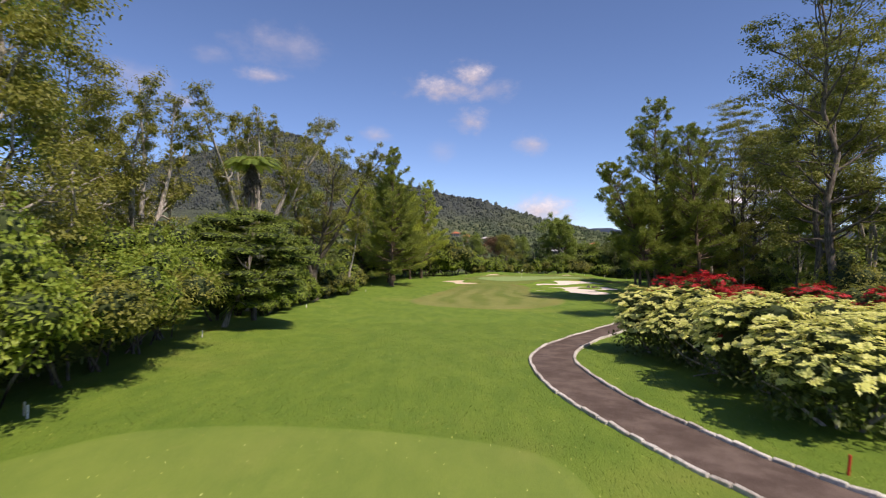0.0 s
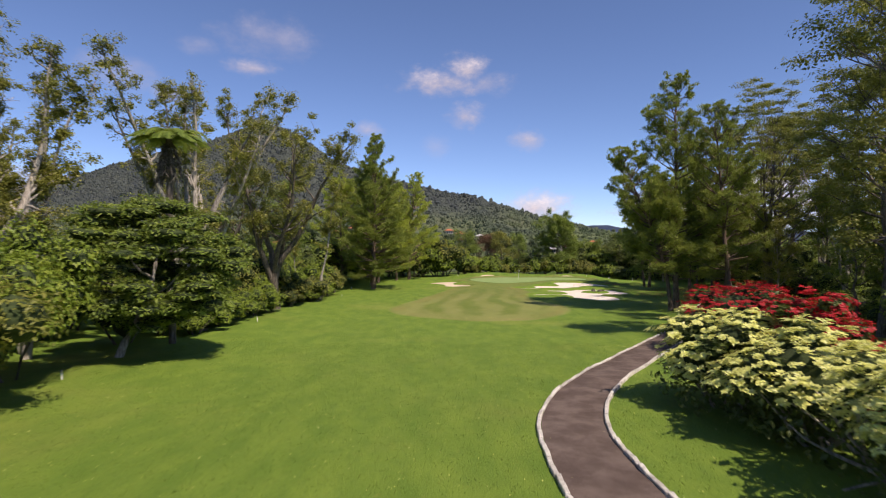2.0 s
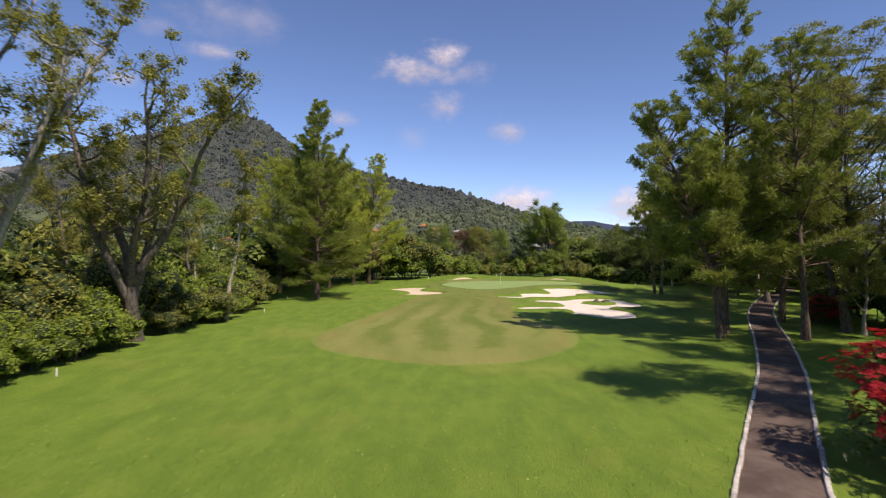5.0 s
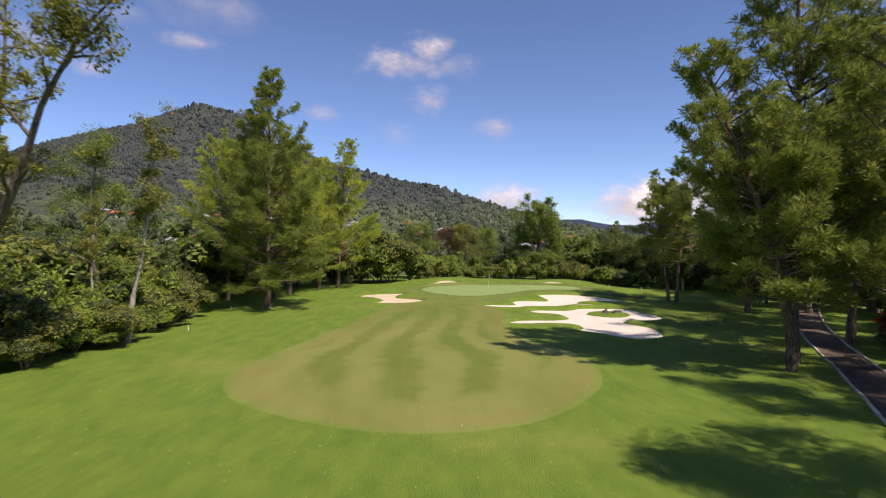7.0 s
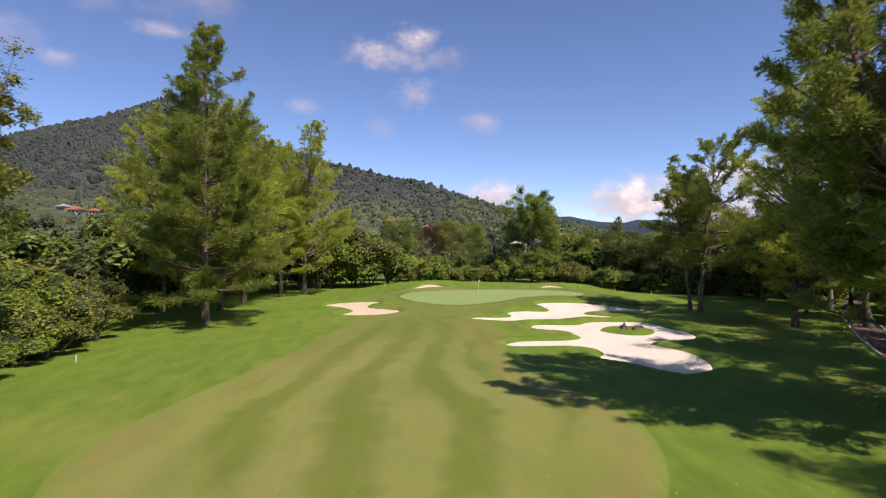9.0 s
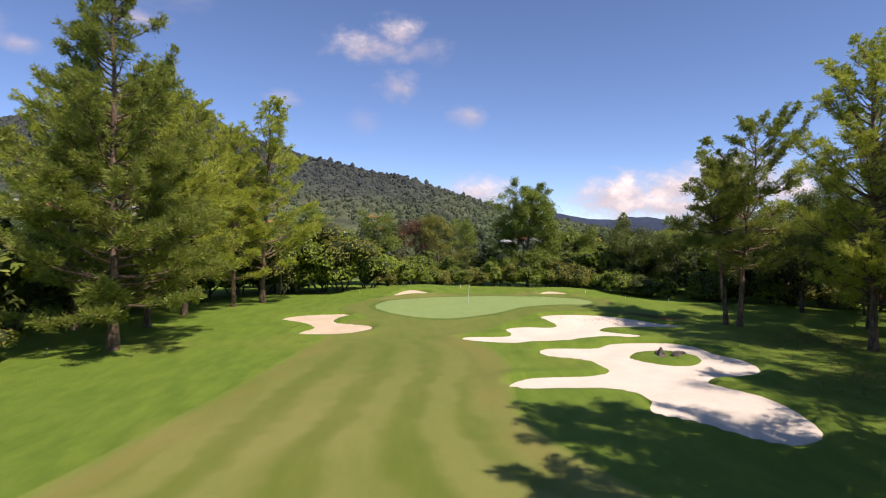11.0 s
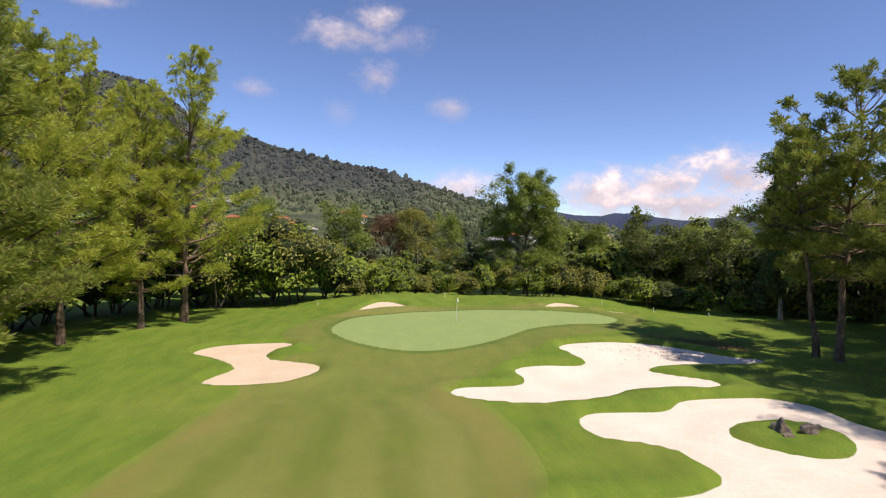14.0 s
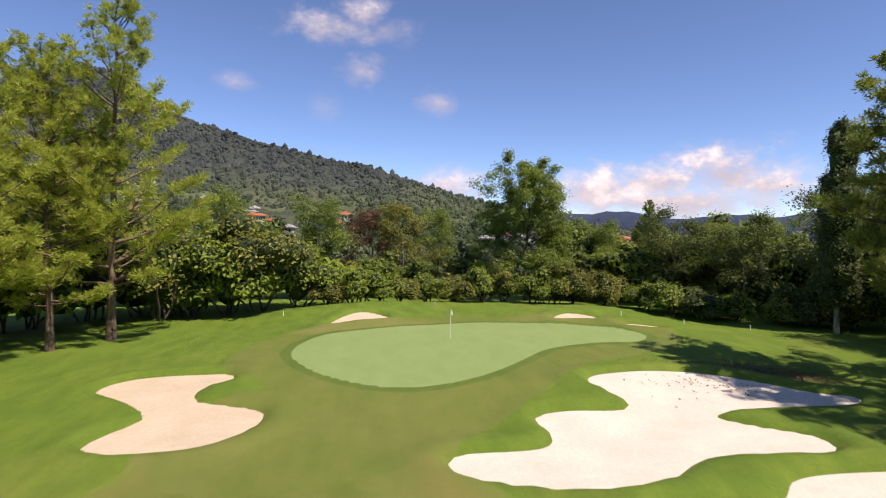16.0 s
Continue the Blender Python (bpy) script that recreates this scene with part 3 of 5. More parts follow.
def cloud_material():
    n = Nodes("fair weather clouds")
    uv = n.add("UVMap")
    px = n.add("SeparateXYZ", ins={0: n.place()})
    wide = n.add("Mapping", ins={"Vector": n.place(), "Scale": (1.0, 1.0, 1.5)})
    wisp, puff = n.noise(0.028, 6, 0.62, wide), n.noise(0.075, 5, 0.6, wide)
    warp = n.math("ADD", n.math("MULTIPLY", n.math("SUBTRACT", wisp, 0.5), 2.6), n.math("MULTIPLY", n.math("SUBTRACT", puff, 0.5), 1.3))
    u = n.add("SeparateXYZ", 0, {0: uv})
    v = n.add("SeparateXYZ", 1, {0: uv})
    total, lit = 0.0, 0.0
    for az, h, ra, rh, amount in CLOUDS:
        du = n.math("DIVIDE", n.math("SUBTRACT", u, az), ra)
        dv = n.math("DIVIDE", n.math("SUBTRACT", v, h), rh)
        d = n.math("SQRT", n.math("ADD", n.math("MULTIPLY", du, du), n.math("MULTIPLY", dv, dv)))
        body = n.math("MULTIPLY", n.ramp(n.math("ADD", n.math("SUBTRACT", 1.0, d), warp), -0.42, 1.45), amount)
        total = n.math("MAXIMUM", total, body)
        lit = n.math("MAXIMUM", lit, n.math("MULTIPLY", body, n.ramp(n.math("ADD", dv, warp), -0.45, 1.15)))
    c = n.mix(lit, (0.52, 0.50, 0.565), (0.97, 0.90, 0.89))
    glow = n.add("Emission", ins={"Color": c, "Strength": CLOUD_GLOW})
    return n.done(n.add("MixShader", ins={0: n.math("MINIMUM", total, 0.96), 1: n.add("BsdfTransparent"), 2: glow}))


CLOUD_GLOW = 0.92
az = np.radians(np.linspace(-75, 75, 76))
hh = np.linspace(-2, 235, 30)
AZ, HH = np.meshgrid(az, hh)
bv = np.stack([6 + 400 * np.sin(AZ), 41 + 400 * np.cos(AZ), HH], -1).reshape(-1, 3)
bq = np.array([[r * 76 + c, r * 76 + c + 1, (r + 1) * 76 + c + 1, (r + 1) * 76 + c] for r in range(29) for c in range(75)])
bme = mesh_of("backdrop", bv, bq, True)
layer = bme.uv_layers.new(name="UVMap")
loop_v = np.empty(len(bme.loops), dtype=np.int32)
bme.loops.foreach_get("vertex_index", loop_v)
layer.data.foreach_set("uv", np.stack([np.degrees(AZ).ravel()[loop_v], HH.ravel()[loop_v]], 1).astype(np.float32).ravel())
tagged(part("backdrop", bme, cloud_material()), "blue sky with small white and pinkish clouds", "sky", kind="structure")

# ---------------------------------------------------------------- cart path and kerbs
seg = np.linalg.norm(np.diff(PATH, axis=0), axis=1)
along = np.concatenate([[0], np.cumsum(seg)])
steps = np.arange(0, along[-1], 0.5)
centre = np.stack([np.interp(steps, along, PATH[:, 0]), np.interp(steps, along, PATH[:, 1])], 1)
tang = unit(np.gradient(centre, axis=0))
side = np.stack([tang[:, 1], -tang[:, 0]], 1)
HALF = 1.08
pv = []
for k, crown in ((-1.0, 0.0), (-0.5, 0.02), (0.0, 0.03), (0.5, 0.02), (1.0, 0.0)):
    q = centre + side * HALF * k
    pv.append(np.stack([q[:, 0], q[:, 1], height(q[:, 0], q[:, 1]) + 0.035 + crown], 1))
pv = np.concatenate(pv)
m = len(centre)
pq = np.array([[r * m + c, r * m + c + 1, (r + 1) * m + c + 1, (r + 1) * m + c] for r in range(4) for c in range(m - 1)])
tagged(part("path", mesh_of("path", pv, pq, True), M["asphalt"]), "narrow winding cart path of worn brown asphalt", "path", kind="structure")


def stone_mesh(seed):
    r = random.Random(seed)
    bm = bmesh.new()
    bmesh.ops.create_cube(bm, size=1)
    for v in bm.verts:
        v.co.x *= 0.57 + r.uniform(-0.02, 0.02)
        v.co.y *= (0.17 if v.co.z < 0 else 0.13) + r.uniform(-0.02, 0.02)
        v.co.z = v.co.z * 0.30 + r.uniform(-0.015, 0.015)
    bmesh.ops.bevel(bm, geom=bm.edges[:], offset=0.018, segments=1, affect="EDGES")
    me = bpy.data.meshes.new("kerb_stone")
    bm.to_mesh(me)
    bm.free()
    me.materials.append(M["kerb"])
    return me


stones = [stone_mesh(i) for i in range(6)]
for word, k, rise in (("outer", -1, -0.045), ("inner", 1, -0.02)):
    kerb = thing("kerb", "row of pale weathered kerb stones along the cart path", "kerb", kind="structure")
    q = centre + side * (HALF + 0.08) * k
    d = np.concatenate([[0], np.cumsum(np.linalg.norm(np.diff(q, axis=0), axis=1))])
    r = random.Random(5 + k)
    for i, s in enumerate(np.arange(8.0, min(d[-1] - 8, 128), 0.6)):
        x, y = np.interp(s, d, q[:, 0]), np.interp(s, d, q[:, 1])
        tx, ty = np.interp(s, d, tang[:, 0]), np.interp(s, d, tang[:, 1])
        ob = part("kerb_stone", stones[(i * 5 + i // 7) % 6], None, kerb)
        ob.matrix_basis = pose(x + r.uniform(-0.02, 0.02), y, ground_at(x, y) + rise + r.uniform(-0.02, 0.02), r.uniform(-3, 3), r.uniform(-3, 3), math.degrees(math.atan2(ty, tx)) + r.uniform(-2, 2))

# ---------------------------------------------------------------- plants


def curve(rng, start, direction, length, n=6, bend=0.15, rise=0.0):
    """A wandering polyline."""
    p, d = [np.array(start, dtype=float)], unit(np.array(direction, dtype=float))
    for _ in range(n - 1):
        d = unit(d + rng.normal(0, bend, 3) + [0, 0, rise])
        p.append(p[-1] + d * length / (n - 1))
    return np.array(p)


def lerp(p, t):
    i = min(int(t * (len(p) - 1)), len(p) - 2)
    f = t * (len(p) - 1) - i
    return p[i] * (1 - f) + p[i + 1] * f


CONE, ROUND_TOP, OPEN_TOP = [0.70, 1.0, 0.86, 0.50, 0.10], [0.62, 0.96, 1.0, 0.80, 0.22], [0.55, 0.95, 1.0, 0.72, 0.34]


def pine_meshes(seed, tall, spread, bare=0.16, lean=(0, 0), fresh=False, form=None, droop=0.0, tufts=1.0, bias=(0, 0), bend=1.2, whorl=1.0, needles=50, ball=0.52):
    """A pine: leaning trunk, whorled limbs, branchlets that each end in a round tuft of needles. Returns the meshes of trunk and crown."""
    rng = np.random.default_rng(seed)
    form = form or CONE
    n = 12
    t = np.linspace(0, 1, n)
    trunk = np.stack([lean[0] * t ** bend + rng.normal(0, 0.07, n) * (t > 0.1), lean[1] * t ** bend + rng.normal(0, 0.07, n) * (t > 0.1), tall * t * 0.985 - 0.3 * (t == 0)], 1)
    base = 0.009 * tall + 0.05
    wood = [tube(trunk, base * (1 - t) ** 0.8 + 0.025 + base * 0.5 * np.exp(-t * 30), 9)]
    pts, dirs = [], []
    z = bare
    while z < 0.985:
        f = (z - bare) / (1 - bare)
        reach = spread * np.interp(f, [0, 0.15, 0.42, 0.74, 1.0], form)
        for k in range(rng.integers(5, 8)):
            if rng.random() < 0.10:
                continue
            a = rng.uniform(0, 2 * math.pi)
            ln = reach * rng.uniform(0.5, 1.15) * (1 + bias[0] * math.cos(a) + bias[1] * math.sin(a))
            limb = curve(rng, lerp(trunk, min(z + rng.uniform(-0.012, 0.012), 0.999)), (math.cos(a), math.sin(a), 0.12 + 0.7 * f - droop), ln, 6, 0.09, 0.07 + 0.08 * f)
            wood.append(tube(limb, np.linspace(0.05 + 0.012 * ln * (1 - f), 0.014, 6), 4))
            d = unit(limb[-1] - limb[0])
            across = np.cross(d, [0, 0, 1.0])
            pts.append(limb[-1]), dirs.append(d + [0, 0, 0.5])
            for s in rng.uniform(0.22, 1.0, max(4, int(ln * 3.4 * tufts))) ** 0.75:
                swing = rng.choice((-1.0, 1.0)) * rng.uniform(0.4, 1.2)
                way = unit(d + across * swing + [0, 0, rng.uniform(-0.1, 0.75)])
                foot = lerp(limb, min(s, 0.999))
                tip = foot + way * rng.uniform(0.35, 0.35 + 0.16 * ln) + rng.normal(0, 0.08, 3)
                wood.append(tube([foot, tip], [0.02, 0.01], 3))
                pts.append(tip), dirs.append(way + [0, 0, 0.45])
        z += rng.uniform(0.75, 1.15) / tall * whorl
    for s in np.linspace(0.90, 1.0, 7):
        pts.append(lerp(trunk, min(s, 0.999)) + rng.normal(0, 0.10, 3)), dirs.append([0, 0, 1])
    pts, dirs = np.array(pts), unit(np.array(dirs))
    k = needles
    grow = np.repeat(rng.uniform(0.7, 1.3, (len(pts), 1)) * np.interp(pts[:, 2:] / tall, [0.6, 1.0], [1.0, 0.62]), k, 0)
    out = unit(rng.normal(0, 1, (len(pts) * k, 3)) + np.repeat(dirs, k, 0) * 0.75)
    p = np.repeat(pts, k, 0) + out * grow * ball * rng.uniform(0.05, 0.9, (len(pts) * k, 1)) * [1, 1, 0.75]
    nv, nf = blades(rng, p, out + np.repeat(dirs, k, 0) * 0.35, 0.28 * grow, 0.076, out + [0, 0, 0.5])
    wv, wf = join(wood)
    trunk_me, crown_me = mesh_of("trunk", wv, wf, True), mesh_of("crown", nv, nf)
    trunk_me.materials.append(M["pine_bark"])
    crown_me.materials.append(M["needle_fresh" if fresh else "needle"])
    return trunk_me, crown_me


def tree_meshes(seed, tall, spread, leaf, bark, first=0.3, limbs=9, clump=1.3, per=150, size=0.28, flat=0.6, lean=(0, 0), rise=0.10, bare_tips=0.0, radius=None, forks=3, dome=False):
    """A broad-leaved tree: trunk, limbs, twigs and clumps of single leaves."""
    rng = np.random.default_rng(seed)
    n = 9
    t = np.linspace(0, 1, n)
    trunk = np.stack([lean[0] * t + rng.normal(0, 0.02 * tall ** 0.8, n) * (t > 0.1), lean[1] * t + rng.normal(0, 0.02 * tall ** 0.8, n) * (t > 0.1), tall * 0.93 * t - 0.3 * (t == 0)], 1)
    base = radius or (0.012 * tall + 0.05)
    wood = [tube(trunk, base * (1 - 0.85 * t) + base * 0.6 * np.exp(-t * 25), 8)]
    spots = []
    for i in range(limbs):
        h = first + (0.97 - first) * (i + rng.random() * 0.8) / limbs
        a = i * 2.4 + rng.uniform(-0.5, 0.5)
        f = (h - first) / (1 - first)
        ln = spread * rng.uniform(0.75, 1.1) * ((0.5 + 0.6 * math.sin(math.pi * (0.15 + 0.7 * f))) if dome else (1 - 0.45 * f))
        limb = curve(rng, lerp(trunk, h), (math.cos(a), math.sin(a), 0.45 + 0.5 * f), ln, 6, 0.20, rise)
        r0 = base * (1 - 0.8 * h) * 0.55
        wood.append(tube(limb, np.linspace(r0, 0.025, 6), 5))
        spots.append(limb[-1])
        for _ in range(forks):
            s = rng.uniform(0.35, 0.95)
            d = unit(limb[-1] - limb[0]) + rng.normal(0, 0.6, 3)
            twig = curve(rng, lerp(limb, s), d + [0, 0, 0.3], ln * rng.uniform(0.25, 0.5), 4, 0.25, rise)
            wood.append(tube(twig, np.linspace(r0 * 0.45, 0.012, 4), 4))
            if rng.random() > bare_tips:
                spots.append(twig[-1])
    spots.append(trunk[-1])
    lp, ln_ = [], []
    for s in spots:
        c = clump * rng.uniform(0.6, 1.25)
        p, nn = shell(rng, s, (c, c, c * flat), int(per * rng.uniform(0.6, 1.2)), 0.85, -0.9)
        lp.append(p), ln_.append(nn + [0, 0, 0.5])
    lv, lf = leaves(rng, np.concatenate(lp), np.concatenate(ln_), size, size * 0.55)
    wv, wf = join(wood)
    trunk_me, crown_me = mesh_of("trunk", wv, wf, True), mesh_of("crown", lv, lf)
    trunk_me.materials.append(M[bark])
    crown_me.materials.append(M[leaf])
    return trunk_me, crown_me


def plant_tree(meshes, x, y, label, category="tree", turn=0.0, scale=1.0, group="", name="tree", sink=0.0, wide=1.0):
    t = thing(name, label, category, pose(x, y, ground_at(x, y) - sink, 0, 0, turn) @ Matrix.Diagonal((scale * wide, scale * wide, scale, 1)), group)
    part("trunk", meshes[0], None, t)
    part("crown", meshes[1], None, t)
    return t


def bush_meshes(seed, r, tall, leaf, lumps_n=9, per=420, size=0.26, skirt=0.0, low=0.05, inner=0.66):
    """A rounded bush: a heap of lumps of leaves over a dark mass painted as inner shade, on short stems."""
    rng = np.random.default_rng(seed)
    cs, rs = [], []
    for i in range(lumps_n):
        a, q = rng.uniform(0, 2 * math.pi), math.sqrt(rng.random()) * r * 0.86
        hgt = tall * (1.06 - 0.42 * (q / r) ** 2) * rng.uniform(0.8, 1.1)
        rr = r * rng.uniform(0.2, 0.46)
        zc = rng.uniform(0.35, 1.0) * (hgt - rr * 0.8)
        cs.append((math.cos(a) * q, math.sin(a) * q, max(zc, rr * 0.5 + skirt * q / r)))
        rs.append((rr, rr, rr * rng.uniform(0.65, 0.95)))
    cs.append((0, 0, tall * 0.40)), rs.append((r * 0.62, r * 0.62, tall * 0.42))
    ps, ns = [], []
    for c, q in zip(cs, rs):
        p, nn = shell(rng, c, q, int(per * min(1.6, (q[0] / (0.36 * r)) ** 2)), 0.45, -0.6)
        ps.append(p), ns.append(nn)
    p, nn = np.concatenate(ps), np.concatenate(ns)
    keep = p[:, 2] > low
    lv, lf = leaves(rng, p[keep], nn[keep], size, size * 0.55)
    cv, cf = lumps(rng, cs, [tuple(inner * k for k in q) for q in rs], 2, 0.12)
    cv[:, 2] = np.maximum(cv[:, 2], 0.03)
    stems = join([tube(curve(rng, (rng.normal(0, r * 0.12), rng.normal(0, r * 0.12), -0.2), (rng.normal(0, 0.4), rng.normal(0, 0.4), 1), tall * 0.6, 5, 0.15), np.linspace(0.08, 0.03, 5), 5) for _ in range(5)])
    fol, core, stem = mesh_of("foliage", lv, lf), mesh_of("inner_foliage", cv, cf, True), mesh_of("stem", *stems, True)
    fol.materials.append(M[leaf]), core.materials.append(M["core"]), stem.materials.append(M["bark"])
    return fol, core, stem


def plant_bush(meshes, x, y, label, category="bush", turn=0.0, scale=(1, 1, 1), group="", name="bush"):
    t = thing(name, label, category, pose(x, y, ground_at(x, y), 0, 0, turn) @ Matrix.Diagonal((*scale, 1)), group)
    for word, me in zip(("foliage", "inner_foliage", "stem"), meshes):
        part(word, me, None, t)
    return t


# pines beside the fairway
PINE_A = pine_meshes(11, 26, 7.6, 0.09, (0.3, 0.2), form=[0.92, 1.0, 0.78, 0.38, 0.05], droop=0.18, tufts=1.35, whorl=0.9)
PINE_B = pine_meshes(12, 23, 6.9, 0.16, (0.8, 0), True, ROUND_TOP)
PINE_C = pine_meshes(13, 24, 7.0, 0.15, (-0.5, 0.4), True, ROUND_TOP, 0.06)
PINE_D = pine_meshes(14, 27, 6.6, 0.14, (-0.6, -1.0), form=[0.66, 0.95, 0.92, 0.56, 0.10], droop=0.10, tufts=1.0)
PINE_E = pine_meshes(15, 17.2, 6.2, 0.30, (1.5, 0.3), False, OPEN_TOP, 0.12, 1.45, (0.2, 0.0), whorl=1.45)
PINE_I = pine_meshes(19, 13.6, 3.7, 0.52, (-1.5, 0.8), False, OPEN_TOP, 0.10, 1.2, (-0.2, 0.0), whorl=1.2)
PINE_F = pine_meshes(16, 17.6, 4.8, 0.26, (-6.3, -1.2), form=[0.7, 0.95, 1.0, 0.70, 0.22], tufts=1.2, bend=1.5)
PINE_G = pine_meshes(17, 22.5, 5.2, 0.2, (-2.8, -1.8), form=ROUND_TOP, tufts=0.8, whorl=1.25)
PINE_H = pine_meshes(18, 22.6, 7.2, 0.17, (1.3, -1.8), True, [0.85, 1.0, 0.78, 0.46, 0.16], -0.02, 0.95, whorl=1.35)
ROW = "pines along the fairway"
for me, x, y, turn, k, text in (
        (PINE_A, -9.6, 102.4, 0, 1.0, "tall dark green pine with a full crown on the grass"),
        (PINE_C, -16.5, 111.3, 40, 0.82, "pine with a leaning trunk in the shade behind the row"),
        (PINE_B, -11.1, 111.7, 15, 0.89, "pine with reddish trunk and yellow-green needles"),
        (PINE_C, -10.7, 119.3, 200, 0.85, "pine with dark trunk and yellow-green needles"),
        (PINE_B, -7.5, 124.8, 120, 0.80, "slender pale-trunked pine with yellow-green needles"),
        (PINE_H, -5.1, 127.7, 0, 1.0, "tall pine with an open top and yellow-green needles"),
        (PINE_G, 33.6, 71.0, 0, 1.0, "olive-green pine across the path from a taller one"),
        (PINE_D, 28.8, 73.9, 0, 1.0, "very tall full pine standing beside the cart path"),
        (PINE_F, 27.5, 72.2, 0, 1.0, "pine with a leaning trunk beside a taller pine"),
        (PINE_E, 38.5, 107.2, 0, 1.0, "open-crowned pine with layered limbs near the bunkers"),
        (PINE_I, 38.1, 108.4, 0, 1.0, "light green pine leaning away from its darker neighbour"),
        (PINE_B, 41.0, 97.0, 80, 0.88, "shaded pine among the trees by the bunkers"),
        (PINE_D, 37.8, 80.0, 150, 0.86, "tall full pine beyond the cart path")):
    plant_tree(me, x, y, text, "pine tree", turn, k, ROW, "pine_tree")

def ragged_meshes(seed, tall, stems, spread, leaf, lean=(0, 0), clump=0.62, per=60, thick=0.3, bare=0.22, bark="pale_bark"):
    """An old tree of several forking pale stems with tufts of leaves set along its limbs."""
    rng = np.random.default_rng(seed)
    foot = curve(rng, (0, 0, -0.3), (lean[0] * 0.05, lean[1] * 0.05, 1), tall * 0.2, 4, 0.05)
    wood = [tube(foot, [thick * 1.35, thick * 1.05, thick, thick * 0.95], 9)]
    tufts = []
    for i in range(stems):
        a = i * 6.28 / stems + rng.uniform(-0.4, 0.4)
        stem = curve(rng, foot[-1 - (i % 2)], (math.cos(a) * spread * 0.065 + lean[0] * 0.05, math.sin(a) * spread * 0.065 + lean[1] * 0.05, 1.0), tall * rng.uniform(0.66, 0.84), 9, 0.085, 0.05)
        wood.append(tube(stem, np.linspace(thick * 0.72, 0.035, 9), 6))
        tufts.append(stem[-1])
        for _ in range(19):
            s = rng.uniform(0.12, 1.0) ** 0.75
            g = rng.uniform(0, 6.28)
            ln = spread * rng.uniform(0.22, 0.6) * (1.25 - 0.6 * s)
            limb = curve(rng, lerp(stem, min(s, 0.999)), (math.cos(g), math.sin(g), rng.uniform(0.1, 0.9)), ln, 6, 0.26, 0.14)
            wood.append(tube(limb, np.linspace(thick * 0.30 * (1.15 - 0.7 * s), 0.016, 6), 5))
            for q in (0.55, 0.8, 1.0):
                if rng.random() > bare:
                    tufts.append(lerp(limb, min(q, 0.999)) + rng.normal(0, 0.15, 3))
            for _ in range(2):
                twig = curve(rng, lerp(limb, rng.uniform(0.4, 0.95)), rng.normal(0, 1, 3) + [0, 0, 0.9], rng.uniform(0.7, 1.6), 4, 0.3, 0.1)
                wood.append(tube(twig, [0.022, 0.018, 0.013, 0.008], 3))
                if rng.random() > bare * 1.3:
                    tufts.append(twig[-1])
    lp, ln_ = [], []
    for t in tufts:
        c = clump * rng.uniform(0.55, 1.35)
        p, nn = shell(rng, t, (c, c, c * rng.uniform(0.6, 1.1)), int(per * rng.uniform(0.5, 1.3)), 0.9, -0.95)
        lp.append(p), ln_.append(nn + [0, 0, 0.4])
    lv, lf = leaves(rng, np.concatenate(lp), np.concatenate(ln_), 0.22, 0.125)
    trunk_me, crown_me = mesh_of("trunk", *join(wood), True), mesh_of("crown", lv, lf)
    trunk_me.materials.append(M[bark]), crown_me.materials.append(M[leaf])
    return trunk_me, crown_me


# open trees with ragged leaves and bare limbs, along the shaded edge
RAGGED_A = ragged_meshes(21, 24, 5, 4.6, "leaf_olive", (0, 0), 0.58, 90, 0.50, 0.44)
RAGGED_B = ragged_meshes(22, 22, 5, 7.0, "leaf_olive", (2.0, -4.0), 0.60, 105, 0.46, 0.32, "bark")
SLIM = ragged_meshes(23, 20, 1, 3.4, "leaf_olive", (2.6, 0.4), 0.6, 100, 0.21, 0.2)
POLES = ragged_meshes(24, 25, 3, 3.0, "leaf_deep", (0.8, 0), 0.7, 60, 0.24, 0.25)
EDGE = "ragged trees along the edge"
for me, x, y, turn, k, text in (
        (RAGGED_A, -19.3, 54.8, 0, 0.92, "ragged tree with pale limbs and sparse olive leaves"),
        (RAGGED_A, -19.4, 60.0, 130, 0.93, "ragged half-bare tree with upright pale limbs"),
        (RAGGED_A, -32.0, 52.0, 250, 0.88, "ragged tree with pale limbs behind the bushes"),
        (RAGGED_B, -16.4, 70.0, 0, 1.0, "leaning half-bare tree with lichened trunk and wide limbs"),
        (RAGGED_B, -26.5, 80.0, 170, 0.72, "half-bare tree with wide limbs behind the bushes"),
        (SLIM, -14.4, 82.2, 0, 0.92, "slim pale-trunked tree with a tuft of leaves"),
        (SLIM, -17.6, 84.5, 140, 0.62, "slim broken tree with bare branches"),
        (SLIM, -20.8, 40.0, 80, 0.95, "slim pale-trunked tree with olive leaves"),
        (SLIM, -22.2, 41.8, 200, 0.95, "slim pale-trunked tree in the thicket"),
        (POLES, 43.0, 67.0, 0, 0.82, "slender tree with several upright pale trunks"),
        (POLES, 47.5, 71.5, 110, 0.85, "slender tree with several upright pale trunks"),
        (POLES, 41.5, 53.0, 220, 1.0, "slender tree with several upright pale trunks"),
        (POLES, 50.0, 80.0, 40, 1.0, "slender tree with several upright pale trunks"),
        (RAGGED_A, -21.6, 37.5, 310, 0.78, "ragged olive-leaved tree in the thicket")):
    plant_tree(me, x, y, text, "tree", turn, k, EDGE)

# leafy trees
BROAD_A = tree_meshes(31, 20, 5.5, "leaf", "bark", 0.24, 15, 1.5, 230, 0.25, 0.6, forks=4)
BROAD_B = tree_meshes(32, 19, 5.4, "leaf_olive", "pale_bark", 0.20, 16, 1.4, 260, 0.23, 0.5, forks=4)
